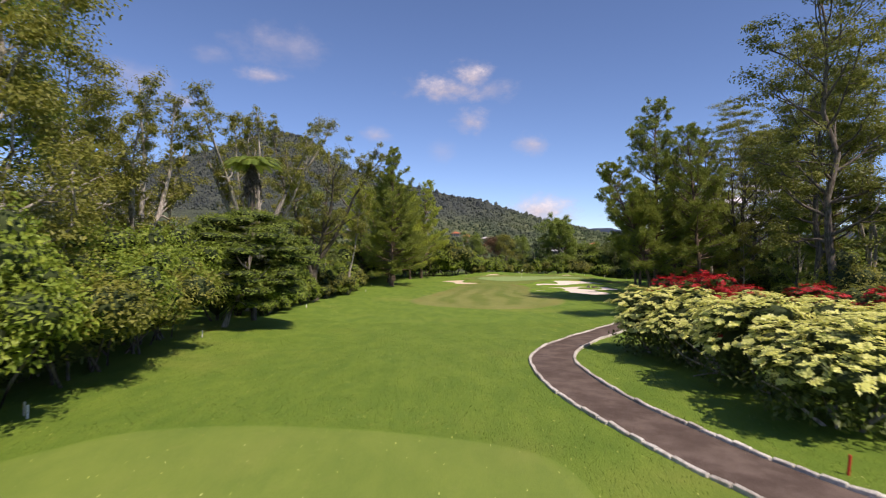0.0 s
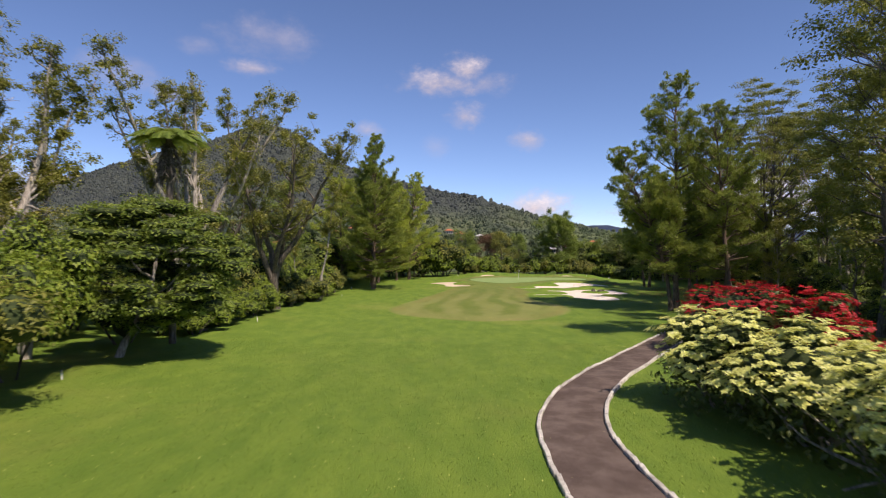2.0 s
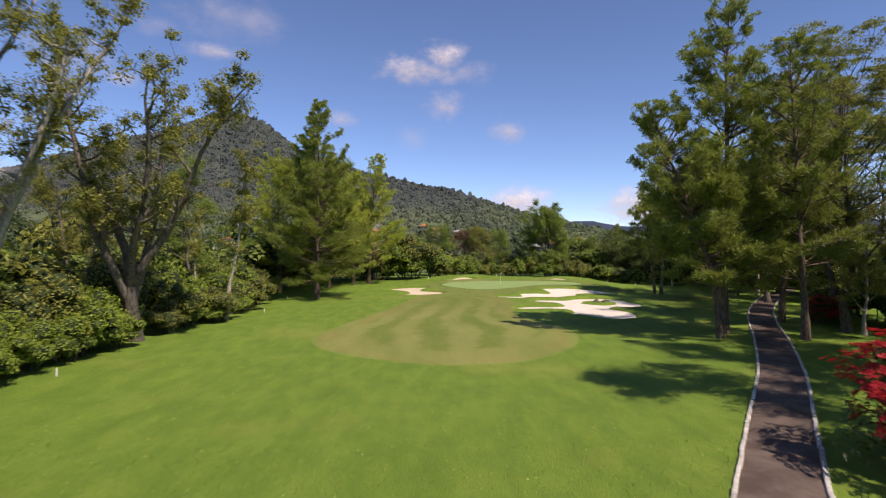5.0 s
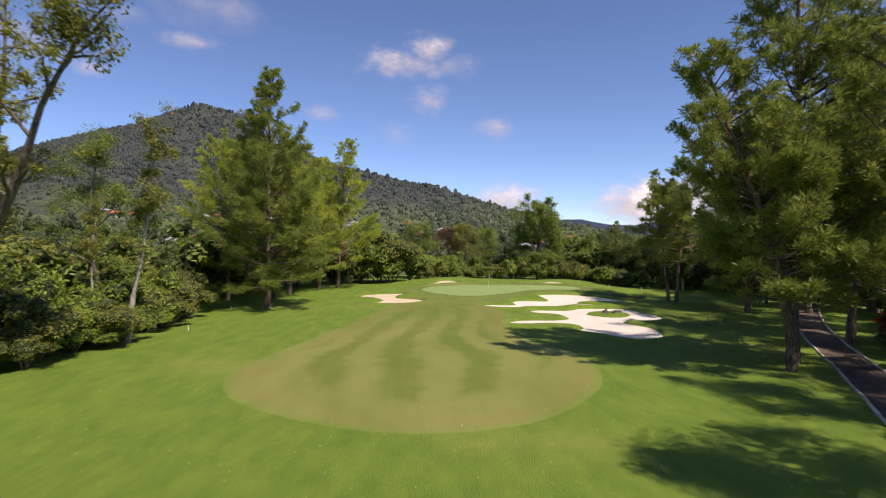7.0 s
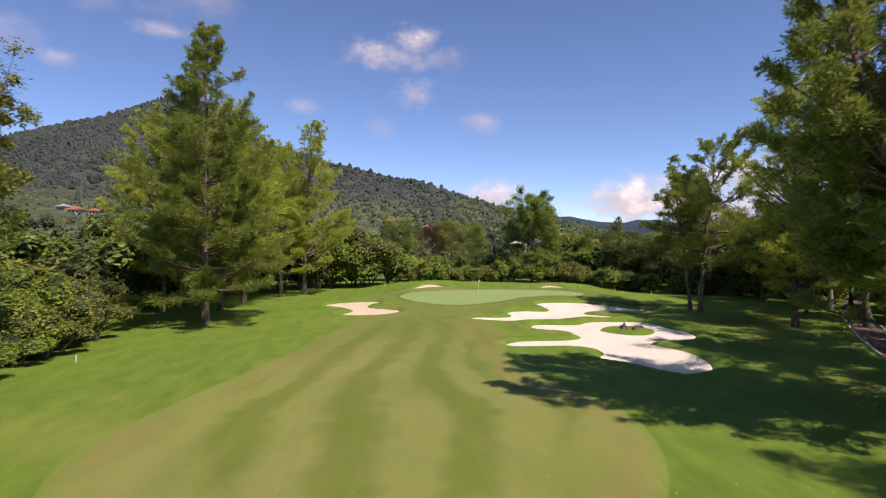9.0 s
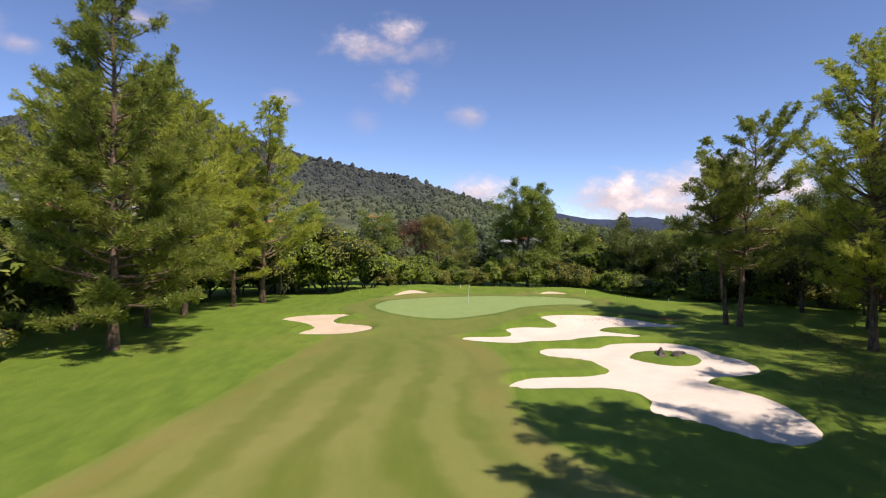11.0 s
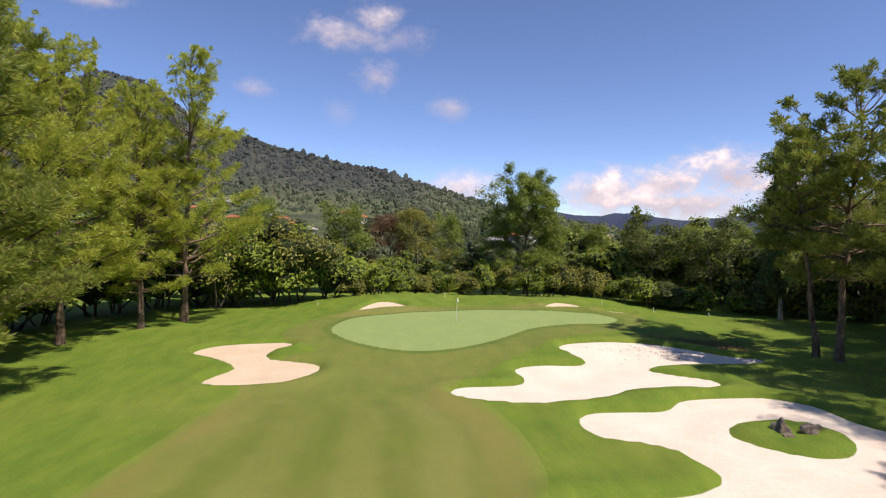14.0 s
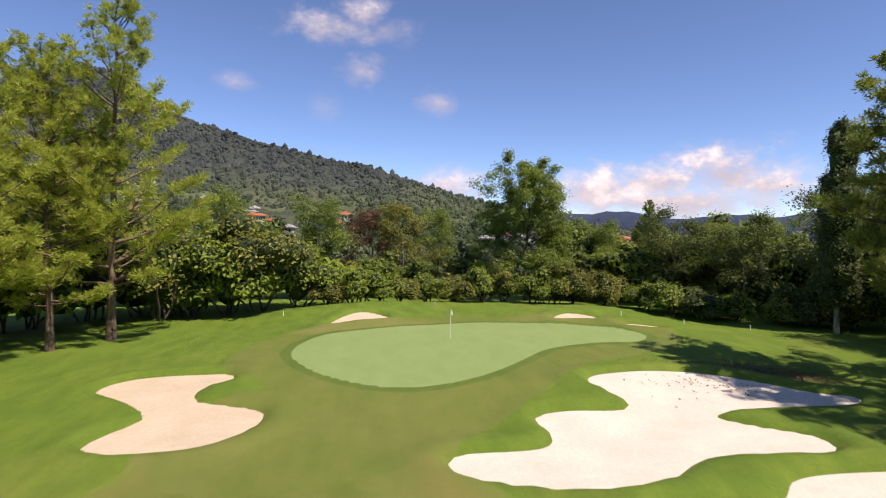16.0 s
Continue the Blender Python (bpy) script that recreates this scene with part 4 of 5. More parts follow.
TALL_DARK = tree_meshes(33, 32, 6.4, "leaf_deep", "bark", 0.24, 26, 1.55, 210, 0.30, 0.40, (0.5, 0), 0.07, 0.08, 0.42, 4, True)
FEATHERY = tree_meshes(34, 27, 9.0, "leaf_deep", "bark", 0.26, 20, 1.35, 190, 0.27, 0.24, (-1, 0), 0.10, 0.12, 0.38, 5, True)
for me, x, y, turn, k, text in (
        (BROAD_B, -19.4, 23.6, 0, 1.05, "leafy olive-green tree at the edge of the tee"),
        (BROAD_A, -23.0, 28.0, 70, 1.0, "leafy dark green tree behind the thicket"),
        (BROAD_B, -23.0, 33.5, 160, 0.95, "leafy olive-green tree above the thicket"),
        (BROAD_B, -28.0, 42.0, 200, 0.95, "leafy olive-green tree deep in the thicket"),
        (BROAD_A, -21.7, 91.7, 310, 0.8, "leafy tree rising above the thicket"),
        (TALL_DARK, 36.0, 53.0, 0, 0.86, "very tall dark tree with layered foliage"),
        (TALL_DARK, 31.2, 44.0, 120, 0.95, "very tall dark tree with layered foliage"),
        (TALL_DARK, 41.0, 58.0, 240, 0.80, "very tall dark tree with layered foliage"),
        (TALL_DARK, 47.5, 67.0, 60, 0.78, "very tall dark tree with layered foliage"),
        (TALL_DARK, 42.5, 47.0, 300, 1.0, "very tall dark tree with layered foliage"),
        (FEATHERY, 39.8, 74.5, 0, 0.82, "tall feathery tree with a spreading open crown"),
        (FEATHERY, 45.5, 84.0, 130, 0.95, "tall feathery tree with a spreading open crown"),
        (FEATHERY, 53.5, 78.0, 260, 1.0, "tall feathery tree with a spreading open crown"),
        (BROAD_A, 47.0, 96.0, 30, 1.0, "leafy tree in the shade beyond the cart path"),
        (BROAD_B, 52.0, 106.0, 90, 0.85, "leafy tree in the shade beyond the cart path"),
        (BROAD_A, 42.5, 61.0, 20, 0.62, "leafy tree under the taller trees"),
        (BROAD_A, 46.5, 74.0, 140, 0.7, "leafy tree under the taller trees"),
        (BROAD_B, 40.0, 73.0, 220, 0.55, "leafy olive-green tree under the taller trees"),
        (BROAD_A, 37.5, 58.0, 260, 0.5, "leafy tree under the taller trees"),
        (BROAD_A, 58.0, 92.0, 210, 1.1, "leafy tree in the shade beyond the cart path"),
        # the next two are added unseen, to throw shade beyond the lawn
        (TALL_DARK, 62.0, 104.0, 190, 0.9, "very tall dark tree with layered foliage"),
        (TALL_DARK, 66.5, 115.0, 20, 0.85, "very tall dark tree with layered foliage"),
        (TALL_DARK, 55.0, 97.0, 280, 0.85, "very tall dark tree with layered foliage"),
        (BROAD_A, 56.0, 118.0, 10, 0.75, "leafy tree beyond the lawn")):
    plant_tree(me, x, y, text, "tree", turn, k, "leafy trees")

# ---------------------------------------------------------------- thickets, hedges and flowering shrubs
BUSH_A = bush_meshes(41, 3.6, 6.4, "leaf", 19, 250, 0.31, 1.6)
BUSH_B = bush_meshes(42, 3.4, 5.6, "leaf_bright", 18, 250, 0.31, 1.3)
BUSH_C = bush_meshes(43, 3.8, 7.2, "leaf_olive", 19, 250, 0.30, 1.8)
BUSH_D = bush_meshes(44, 3.0, 4.2, "leaf_dark", 14, 200, 0.32, 0.6)
OVER_A = bush_meshes(48, 3.8, 6.6, "leaf_bright", 24, 480, 0.23, 3.2, 1.3, 0.55)
OVER_B = bush_meshes(49, 3.8, 6.2, "leaf_olive", 24, 480, 0.23, 3.0, 1.2, 0.55)
BACK_A = bush_meshes(51, 3.6, 6.4, "leaf", 12, 100, 0.60)
BACK_B = bush_meshes(52, 3.6, 6.4, "leaf_olive", 12, 100, 0.60)
BACK_D = bush_meshes(54, 3.2, 5.0, "leaf_dark", 10, 100, 0.60)
HEDGE_A = bush_meshes(45, 2.3, 3.7, "leaf_bright", 14, 200, 0.27)
HEDGE_B = bush_meshes(46, 2.3, 3.7, "leaf_olive", 14, 200, 0.27)
r = random.Random(3)


def row(points, kinds, gap, jitter, sizes, group, text, name="bush", lift=(0.75, 1.3)):
    """Bushes set along a line."""
    p = np.asarray(points, dtype=float)
    d = np.concatenate([[0], np.cumsum(np.linalg.norm(np.diff(p, axis=0), axis=1))])
    s = 0.0
    while s <= d[-1]:
        x, y = np.interp(s, d, p[:, 0]) + r.uniform(-jitter, jitter), np.interp(s, d, p[:, 1]) + r.uniform(-jitter, jitter)
        me, word = r.choice(kinds)
        k = r.uniform(*sizes)
        plant_bush(me, x, y, word + " " + text, name if name == "bush" else "hedge", r.uniform(0, 360), (k, k, k * r.uniform(*lift)), group, name)
        s += gap * r.uniform(0.85, 1.15)


GREENS = [(BUSH_A, "dense dark green"), (BUSH_B, "fresh green"), (BUSH_C, "tall olive-green")]
BACKS = [(BACK_A, "dense dark green"), (BACK_B, "tall olive-green")]
SHADY = [(BACK_D, "dark shaded"), (BACK_A, "dense dark green")]
DARKS = [(BUSH_D, "dark shaded"), (BUSH_A, "dense dark green"), (BUSH_C, "tall olive-green")]
row([(-14.2, 8), (-14.8, 17), (-15.8, 26), (-18.0, 35)], [(OVER_A, "fresh green overhanging"), (OVER_B, "olive-green overhanging")], 3.2, 0.4, (0.9, 1.05), "thicket along the edge", "leafy bush bordering the grass")
# dark-leaved row added in place of the deep shade beneath the overhang
row([(-15.8, 8), (-16.4, 17), (-17.7, 26), (-19.8, 35)], [(BUSH_D, "dark shaded")], 2.4, 0.3, (0.66, 0.78), "thicket along the edge", "bush standing in for shade under the overhanging foliage")
row([(-18.6, 46), (-18.4, 54), (-18.6, 62), (-19.6, 70), (-18.2, 78), (-17.0, 86), (-16.8, 94), (-16.6, 98.5)], GREENS[1:] + GREENS[1:2], 3.9, 0.6, (0.75, 0.98), "thicket along the edge", "leafy bush bordering the grass")
row([(-16.6, 50.0), (-17.0, 57.0), (-16.4, 61.5), (-17.2, 66), (-18.4, 69.5)], [GREENS[1]], 2.6, 0.3, (0.5, 0.66), "thicket along the edge", "low bush at the foot of the trees")
row([(-16.0, 75.5), (-15.5, 79), (-14.9, 83), (-15.3, 90), (-15.3, 97)], [GREENS[1], GREENS[2]], 2.8, 0.3, (0.5, 0.66), "thicket along the edge", "low bush at the foot of the trees")
row([(-15.9, 66.6), (-16.0, 67.2)], [GREENS[1]], 3.0, 0.1, (0.45, 0.52), "thicket along the edge", "low bush at the foot of the trees")
row([(-15.9, 73.6), (-15.9, 74.2)], [GREENS[2]], 3.0, 0.1, (0.45, 0.52), "thicket along the edge", "low bush at the foot of the trees")
row([(-14.2, 80.6), (-14.0, 83.8)], [GREENS[1], GREENS[2]], 3.2, 0.1, (0.46, 0.52), "thicket along the edge", "low bush at the foot of the trees")
row([(-23.5, 8), (-25, 30), (-26, 50), (-26, 70), (-25, 90), (-24, 104)], BACKS, 5.0, 1.0, (1.0, 1.25), "thicket behind the edge", "bush in the thicket")
row([(-33, 12), (-35, 40), (-36, 70), (-35, 100), (-30, 125)], SHADY + BACKS, 9.0, 1.2, (1.4, 1.8), "thicket behind the edge", "bush deep in the thicket")
row([(-21, 107), (-19, 117), (-17, 126), (-12, 135), (-4, 140)], SHADY, 3.3, 0.8, (1.25, 1.55), "thicket behind the pines", "bush behind the pines")
row([(-5, 136.5), (2, 138.5), (7, 140.5)], GREENS[1:], 2.9, 0.5, (1.25, 1.5), "thicket behind the green", "tall bush behind the putting green", lift=(1.0, 1.15))
HEDGES = [(HEDGE_A, "bright green"), (HEDGE_B, "olive-green"), (HEDGE_A, "bright green")]
row([(9.5, 138.8), (18, 140.5), (27, 140.2), (33, 136.8)], HEDGES, 2.4, 0.3, (0.95, 1.15), "hedge behind the green", "hedge bush behind the putting green", "hedge_bush")
row([(35, 134.5), (41, 130), (47, 126), (53, 121), (60, 114)], [(BUSH_D, "dark shaded"), (HEDGE_A, "bright green"), (HEDGE_B, "olive-green")], 2.6, 0.4, (0.8, 1.05), "hedge behind the green", "hedge bush beside the lawn", "hedge_bush")
row([(25, 24), (28, 34), (34, 46), (38, 53), (43, 62), (46, 74), (49, 85), (54, 95), (60, 106)], DARKS, 4.4, 0.8, (0.7, 1.0), "undergrowth beyond the path", "bush in the undergrowth")
row([(32, 8), (34, 24), (40, 38), (48, 48), (55, 60), (60, 75), (64, 92), (70, 108), (68, 124)], SHADY, 5.0, 1.2, (1.3, 1.7), "undergrowth beyond the path", "tall bush in the undergrowth")
row([(36, 143), (44, 139), (52, 133), (60, 127), (68, 119)], SHADY, 3.4, 0.6, (1.0, 1.3), "thicket behind the hedge", "bush behind the hedge")
row([(38, 150), (50, 145), (62, 137), (74, 128)], SHADY + BACKS, 4.6, 0.8, (1.2, 1.5), "thicket behind the hedge", "tall bush behind the hedge")
row([(-10, 147), (4, 149), (16, 149), (28, 149)], BACKS + SHADY, 4.6, 0.8, (0.8, 1.0), "thicket behind the hedge", "bush behind the hedge")
row([(48, 30), (57, 44), (66, 62), (72, 82), (78, 104)], SHADY, 6.5, 1.5, (2.0, 2.5), "dark wood beyond the path", "very tall bush in the wood")


def poinsettia(seed, x, y, radius, tall, bract, label, low_heads=-0.25):
    """A flowering shrub: bare stems, dark leaves under a dome of wide bract heads."""
    rng = np.random.default_rng(seed)
    t = thing("poinsettia_shrub", label, "shrub", pose(x, y, ground_at(x, y), 0, 0, rng.uniform(0, 360)), "flowering shrubs by the path")
    cs, rs = [(0, 0, tall * 0.52)], [(radius * 0.82, radius * 0.82, tall * 0.40)]
    for _ in range(13):
        a, q = rng.uniform(0, 6.28), radius * rng.uniform(0.35, 0.78)
        rr = radius * rng.uniform(0.28, 0.4)
        cs.append((math.cos(a) * q, math.sin(a) * q, tall * rng.uniform(0.40, 0.95) - rr * 0.35 * (q / radius)))
        rs.append((rr, rr, rr * 0.55))
    low = [((math.cos(g) * radius * 0.55, math.sin(g) * radius * 0.55, tall * 0.25), (radius * 0.46, radius * 0.46, tall * 0.25)) for g in np.arange(6) * 1.05 + rng.random()]
    ps, ns = zip(*[shell(rng, c, q, 180, 0.39, -0.8) for c, q in list(zip(cs, rs)) + low])
    p, nn = np.concatenate(ps), np.concatenate(ns)
    keep = p[:, 2] > 0.12
    part("foliage", mesh_of("foliage", *leaves(rng, p[keep], nn[keep], 0.26, 0.14)), M["leaf_dark"], t)
    # dark lumps fill the shrub, its inner shade put into their colour
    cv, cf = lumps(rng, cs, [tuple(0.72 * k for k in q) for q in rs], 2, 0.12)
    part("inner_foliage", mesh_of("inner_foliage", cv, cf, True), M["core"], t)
    heads, up = [], []
    for c, q in zip(cs, rs):
        hp, hn = shell(rng, c, tuple(1.06 * k for k in q), int(40 * (q[0] / 0.9) ** 2) + 70, 0.12, low_heads)
        inside = np.zeros(len(hp), dtype=bool)
        for c2, q2 in zip(cs, rs):
            if c2 is not c:
                inside |= (((hp - c2) / q2) ** 2).sum(1) < 0.75
        heads.append(hp[~inside]), up.append(hn[~inside])
    hp, hn = np.concatenate(heads), unit(np.concatenate(up) * 0.7 + [0, 0, 0.8])
    chosen = []
    for q in rng.permutation(len(hp)):
        if all(((hp[q] - hp[o]) ** 2).sum() > 0.31 ** 2 for o in chosen):
            chosen.append(q)
    hp, hn = hp[chosen] + hn[chosen] * rng.uniform(0.0, 0.16, (len(chosen), 1)), hn[chosen]
    hp = np.repeat(hp, 5, 0) + rng.normal(0, 0.11, (len(hp) * 5, 3)) * [1, 1, 0.3]
    hn = np.repeat(hn, 5, 0)
    k = 8
    ang = np.tile(np.arange(k) * 2 * math.pi / k, len(hp)) + np.repeat(rng.uniform(0, 6, len(hp)), k)
    n8, p8 = np.repeat(hn, k, 0), np.repeat(hp, k, 0)
    u = unit(np.cross(n8, [0.3, 1.0, 0.1]))
    w = np.cross(n8, u)
    out = u * np.cos(ang)[:, None] + w * np.sin(ang)[:, None] + n8 * rng.uniform(-0.15, 0.3, (len(p8), 1))
    ln = rng.uniform(0.09, 0.20, (len(p8), 1)) * np.repeat(rng.uniform(0.75, 1.15, (len(hp), 1)), k, 0)
    s = unit(np.cross(n8, out)) * ln * 0.27
    a, b = p8 + out * 0.02, p8 + out * ln
    c, d = p8 + out * ln * 0.55 + s + n8 * 0.02, p8 + out * ln * 0.55 - s + n8 * 0.02
    part("flower_canopy", mesh_of("flower_canopy", np.stack([a, c, b, d], 1).reshape(-1, 3), np.arange(4 * len(p8)).reshape(-1, 4)), M[bract], t, "cream-yellow flower bracts" if "yellow" in bract else "scarlet flower bracts")
    for _ in range(7):
        g = rng.uniform(0, 6.28)
        stem = curve(rng, (math.cos(g) * 0.35, math.sin(g) * 0.35, -0.2), (math.cos(g) * 0.7, math.sin(g) * 0.7, 1.0), tall * 0.75, 6, 0.16)
        part("stem", mesh_of("stem", *tube(stem, np.linspace(0.075, 0.025, 6), 6), True), M["pale_bark"], t)
    return t


YELLOW = "poinsettia shrub covered in cream-yellow bracts beside the path"
RED = "poinsettia shrub covered in scarlet bracts beside the path"
for i, (x, y, q, h) in enumerate(((12.6, 32.2, 2.7, 3.7), (12.9, 27.2, 2.7, 3.6), (12.7, 21.4, 2.9, 3.6), (12.2, 16.6, 2.6, 3.4), (17.2, 16.6, 2.5, 3.3), (17.6, 22.6, 2.2, 3.2))):
    poinsettia(60 + i, x, y, q, h, "yellow_bract", YELLOW)
for i, (x, y, q, h) in enumerate(((20.6, 45.6, 3.9, 4.7), (22.0, 40.8, 2.4, 3.7), (17.0, 33.2, 1.9, 4.0), (14.3, 30.0, 1.3, 4.7), (19.6, 28.2, 1.6, 4.0), (20.6, 24.4, 1.4, 3.9), (13.1, 24.4, 0.85, 3.6), (41.5, 79.5, 1.8, 2.6))):
    poinsettia(70 + i, x, y, q, h, "red_bract", RED, -0.6)
BRIGHT = bush_meshes(47, 0.9, 1.3, "yellow_bract", 7, 160, 0.18)
plant_bush(BRIGHT, 13.6, 15.2, "low golden-leaved shrub on the lawn", "shrub", 0, (1, 1, 1), "", "golden_shrub")

# ---------------------------------------------------------------- single trees


def dome_tree(seed, x, y, label):
    """A low tree with a leaning pale trunk and a wide dome of layered leaves."""
    rng = np.random.default_rng(seed)
    t = thing("tree", label, "tree", pose(x, y, ground_at(x, y)))
    stem = np.array([(0, 0, -0.3), (0.35, 0.1, 0.8), (1.0, 0.2, 2.0), (1.6, 0.3, 3.4), (2.0, 0.3, 5.2)])
    wood = [tube(stem, [0.26, 0.2, 0.17, 0.14, 0.07], 8)]
    for _ in range(9):
        wood.append(tube(curve(rng, lerp(stem, rng.uniform(0.4, 0.95)), (rng.normal(0, 1), rng.normal(0, 1), 0.4), rng.uniform(2.5, 4), 5, 0.15), np.linspace(0.09, 0.02, 5), 5))
    part("trunk", mesh_of("trunk", *join(wood), True), M["pale_bark"], t)
    ps, ns, cs, rs = [], [], [], []
    for i in range(150):
        d = unit(rng.normal(0, 1, 3))
        k = rng.uniform(0.55, 1.0) ** 0.6
        zc = 4.9 + d[2] * 3.7 * k
        if zc < 1.0 or (zc < 2.6 and d[0] < -0.2):
            continue
        rr = rng.uniform(0.9, 1.45)
        c, ra = (1.7 + d[0] * 4.4 * k, 0.3 + d[1] * 4.4 * k, zc), (rr, rr, rr * 0.36)
        p, nn = shell(rng, c, ra, 230, 0.5, -0.5)
        ps.append(p), ns.append(nn + [0, 0, 0.6])
        cs.append(c), rs.append(ra)
    # dark lumps within the layers, coloured as the crown's inner shade
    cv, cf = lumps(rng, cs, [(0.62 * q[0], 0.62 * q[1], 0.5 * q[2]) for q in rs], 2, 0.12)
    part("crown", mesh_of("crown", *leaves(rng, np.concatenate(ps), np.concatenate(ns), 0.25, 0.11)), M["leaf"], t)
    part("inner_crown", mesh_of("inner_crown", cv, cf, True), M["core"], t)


dome_tree(81, -16.3, 40.6, "low spreading dark green tree with a leaning pale trunk")


def tree_fern(x, y, tall):
    rng = np.random.default_rng(83)
    t = thing("tree_fern", "tall tree fern with arching fronds and hanging dead fronds", "fern", pose(x, y, ground_at(x, y)))
    stem = curve(rng, (0, 0, -0.3), (0.02, 0, 1), tall, 8, 0.02)
    part("trunk", mesh_of("trunk", *tube(stem, np.linspace(0.24, 0.2, 8), 8), True), M["bark"], t)
    topv = stem[-1]
    for i in range(28):
        a = i * 2.39996
        tilt = 0.55 if i % 3 else 0.95
        s = np.linspace(0, 1, 12)
        ln = rng.uniform(3.0, 3.7)
        mid = topv + np.stack([np.cos(a) * s * ln * 0.92, np.sin(a) * s * ln * 0.92, ln * (tilt * s - (tilt + 0.28) * s ** 2.0)], 1)
        d = unit(np.gradient(mid, axis=0))
        across = unit(np.cross(d, [0, 0, 1]))
        pts = np.repeat(np.linspace(0.08, 0.98, 34), 2)
        pos = np.stack([np.interp(pts, s, mid[:, k]) for k in range(3)], 1)
        sgn = np.tile([1.0, -1.0], 34)[:, None]
        acr = np.stack([np.interp(pts, s, across[:, k]) for k in range(3)], 1) * sgn
        fwd = np.stack([np.interp(pts, s, d[:, k]) for k in range(3)], 1)
        reach = (0.62 * np.sin(np.clip(pts * 1.05 + 0.12, 0, 1) * math.pi) ** 0.6)[:, None]
        tip = pos + (acr + fwd * 0.35 - np.array([0, 0, 0.28])) * reach
        v = np.stack([pos - fwd * 0.07, pos + fwd * 0.07, tip], 1).reshape(-1, 3)
        fr = part("frond", mesh_of("frond", v, np.arange(len(v)).reshape(-1, 3)), M["leaf"], t)
    for i in range(26):
        a = rng.uniform(0, 6.28)
        p0 = topv + [math.cos(a) * 0.2, math.sin(a) * 0.2, -0.2]
        n = 26
        s = rng.random(n)[:, None]
        pos = p0 + s * np.array([math.cos(a) * 0.55, math.sin(a) * 0.55, -rng.uniform(1.6, 2.6)])
        v, f = blades(rng, pos, rng.normal(0, 0.5, (n, 3)) + [0, 0, -1], 0.6, 0.09)
        part("dead_frond", mesh_of("dead_frond", v, f), M["bark"], t)


tree_fern(-15.8, 45.8, 13.3)


def cypress(x, y, tall, r0):
    rng = np.random.default_rng(85)
    t = thing("cypress", "narrow dark column cypress with a bare pale foot", "cypress tree", pose(x, y, ground_at(x, y)))
    part("trunk", mesh_of("trunk", *tube([(0, 0, -0.3), (0, 0, 2.2), (0, 0, 6)], [0.22, 0.17, 0.1], 8), True), M["pale_bark"], t)
    cs, rs = [], []
    for i in range(110):
        f = rng.random()
        a = rng.uniform(0, 6.28)
        w = r0 * np.interp(f, [0, 0.1, 0.6, 0.92, 1], [0.55, 0.95, 1.0, 0.75, 0.3])
        cs.append((math.cos(a) * w * 0.42, math.sin(a) * w * 0.42, 1.9 + f * (tall - 2.8)))
        rs.append((w * 0.60, w * 0.60, rng.uniform(0.7, 1.2)))
    ps, ns = zip(*[shell(rng, c, q, 150, 0.3, -0.9) for c, q in zip(cs, rs)])
    part("crown", mesh_of("crown", *leaves(rng, np.concatenate(ps), np.concatenate(ns), 0.26, 0.12, -0.6)), M["leaf_dark"], t)
    # dark filling of the column, painted as the shade between its leaves
    part("inner_crown", mesh_of("inner_crown", *lumps(rng, cs, [tuple(0.8 * k for k in q) for q in rs], 1, 0.12), True), M["core"], t)


cypress(47.0, 121.8, 16.3, 1.6)

TALL_BACK = tree_meshes(47, 16.6, 6.4, "leaf", "bark", 0.16, 38, 1.4, 230, 0.36, 0.75, (0.8, 0), 0.06, 0.0, 0.28, 5, True)
ROUND = tree_meshes(36, 11, 4.0, "leaf", "bark", 0.16, 13, 1.5, 190, 0.31, 0.8, dome=True)
ROUND_B = tree_meshes(37, 11, 4.0, "leaf_olive", "bark", 0.16, 13, 1.5, 190, 0.31, 0.8, dome=True)
ROUND_D = tree_meshes(39, 11, 4.2, "leaf_dark", "bark", 0.14, 13, 1.7, 190, 0.31, 0.7, dome=True)
RUSTY = tree_meshes(38, 9, 4.0, "leaf_rust", "bark", 0.2, 10, 1.5, 200, 0.28, 0.7)
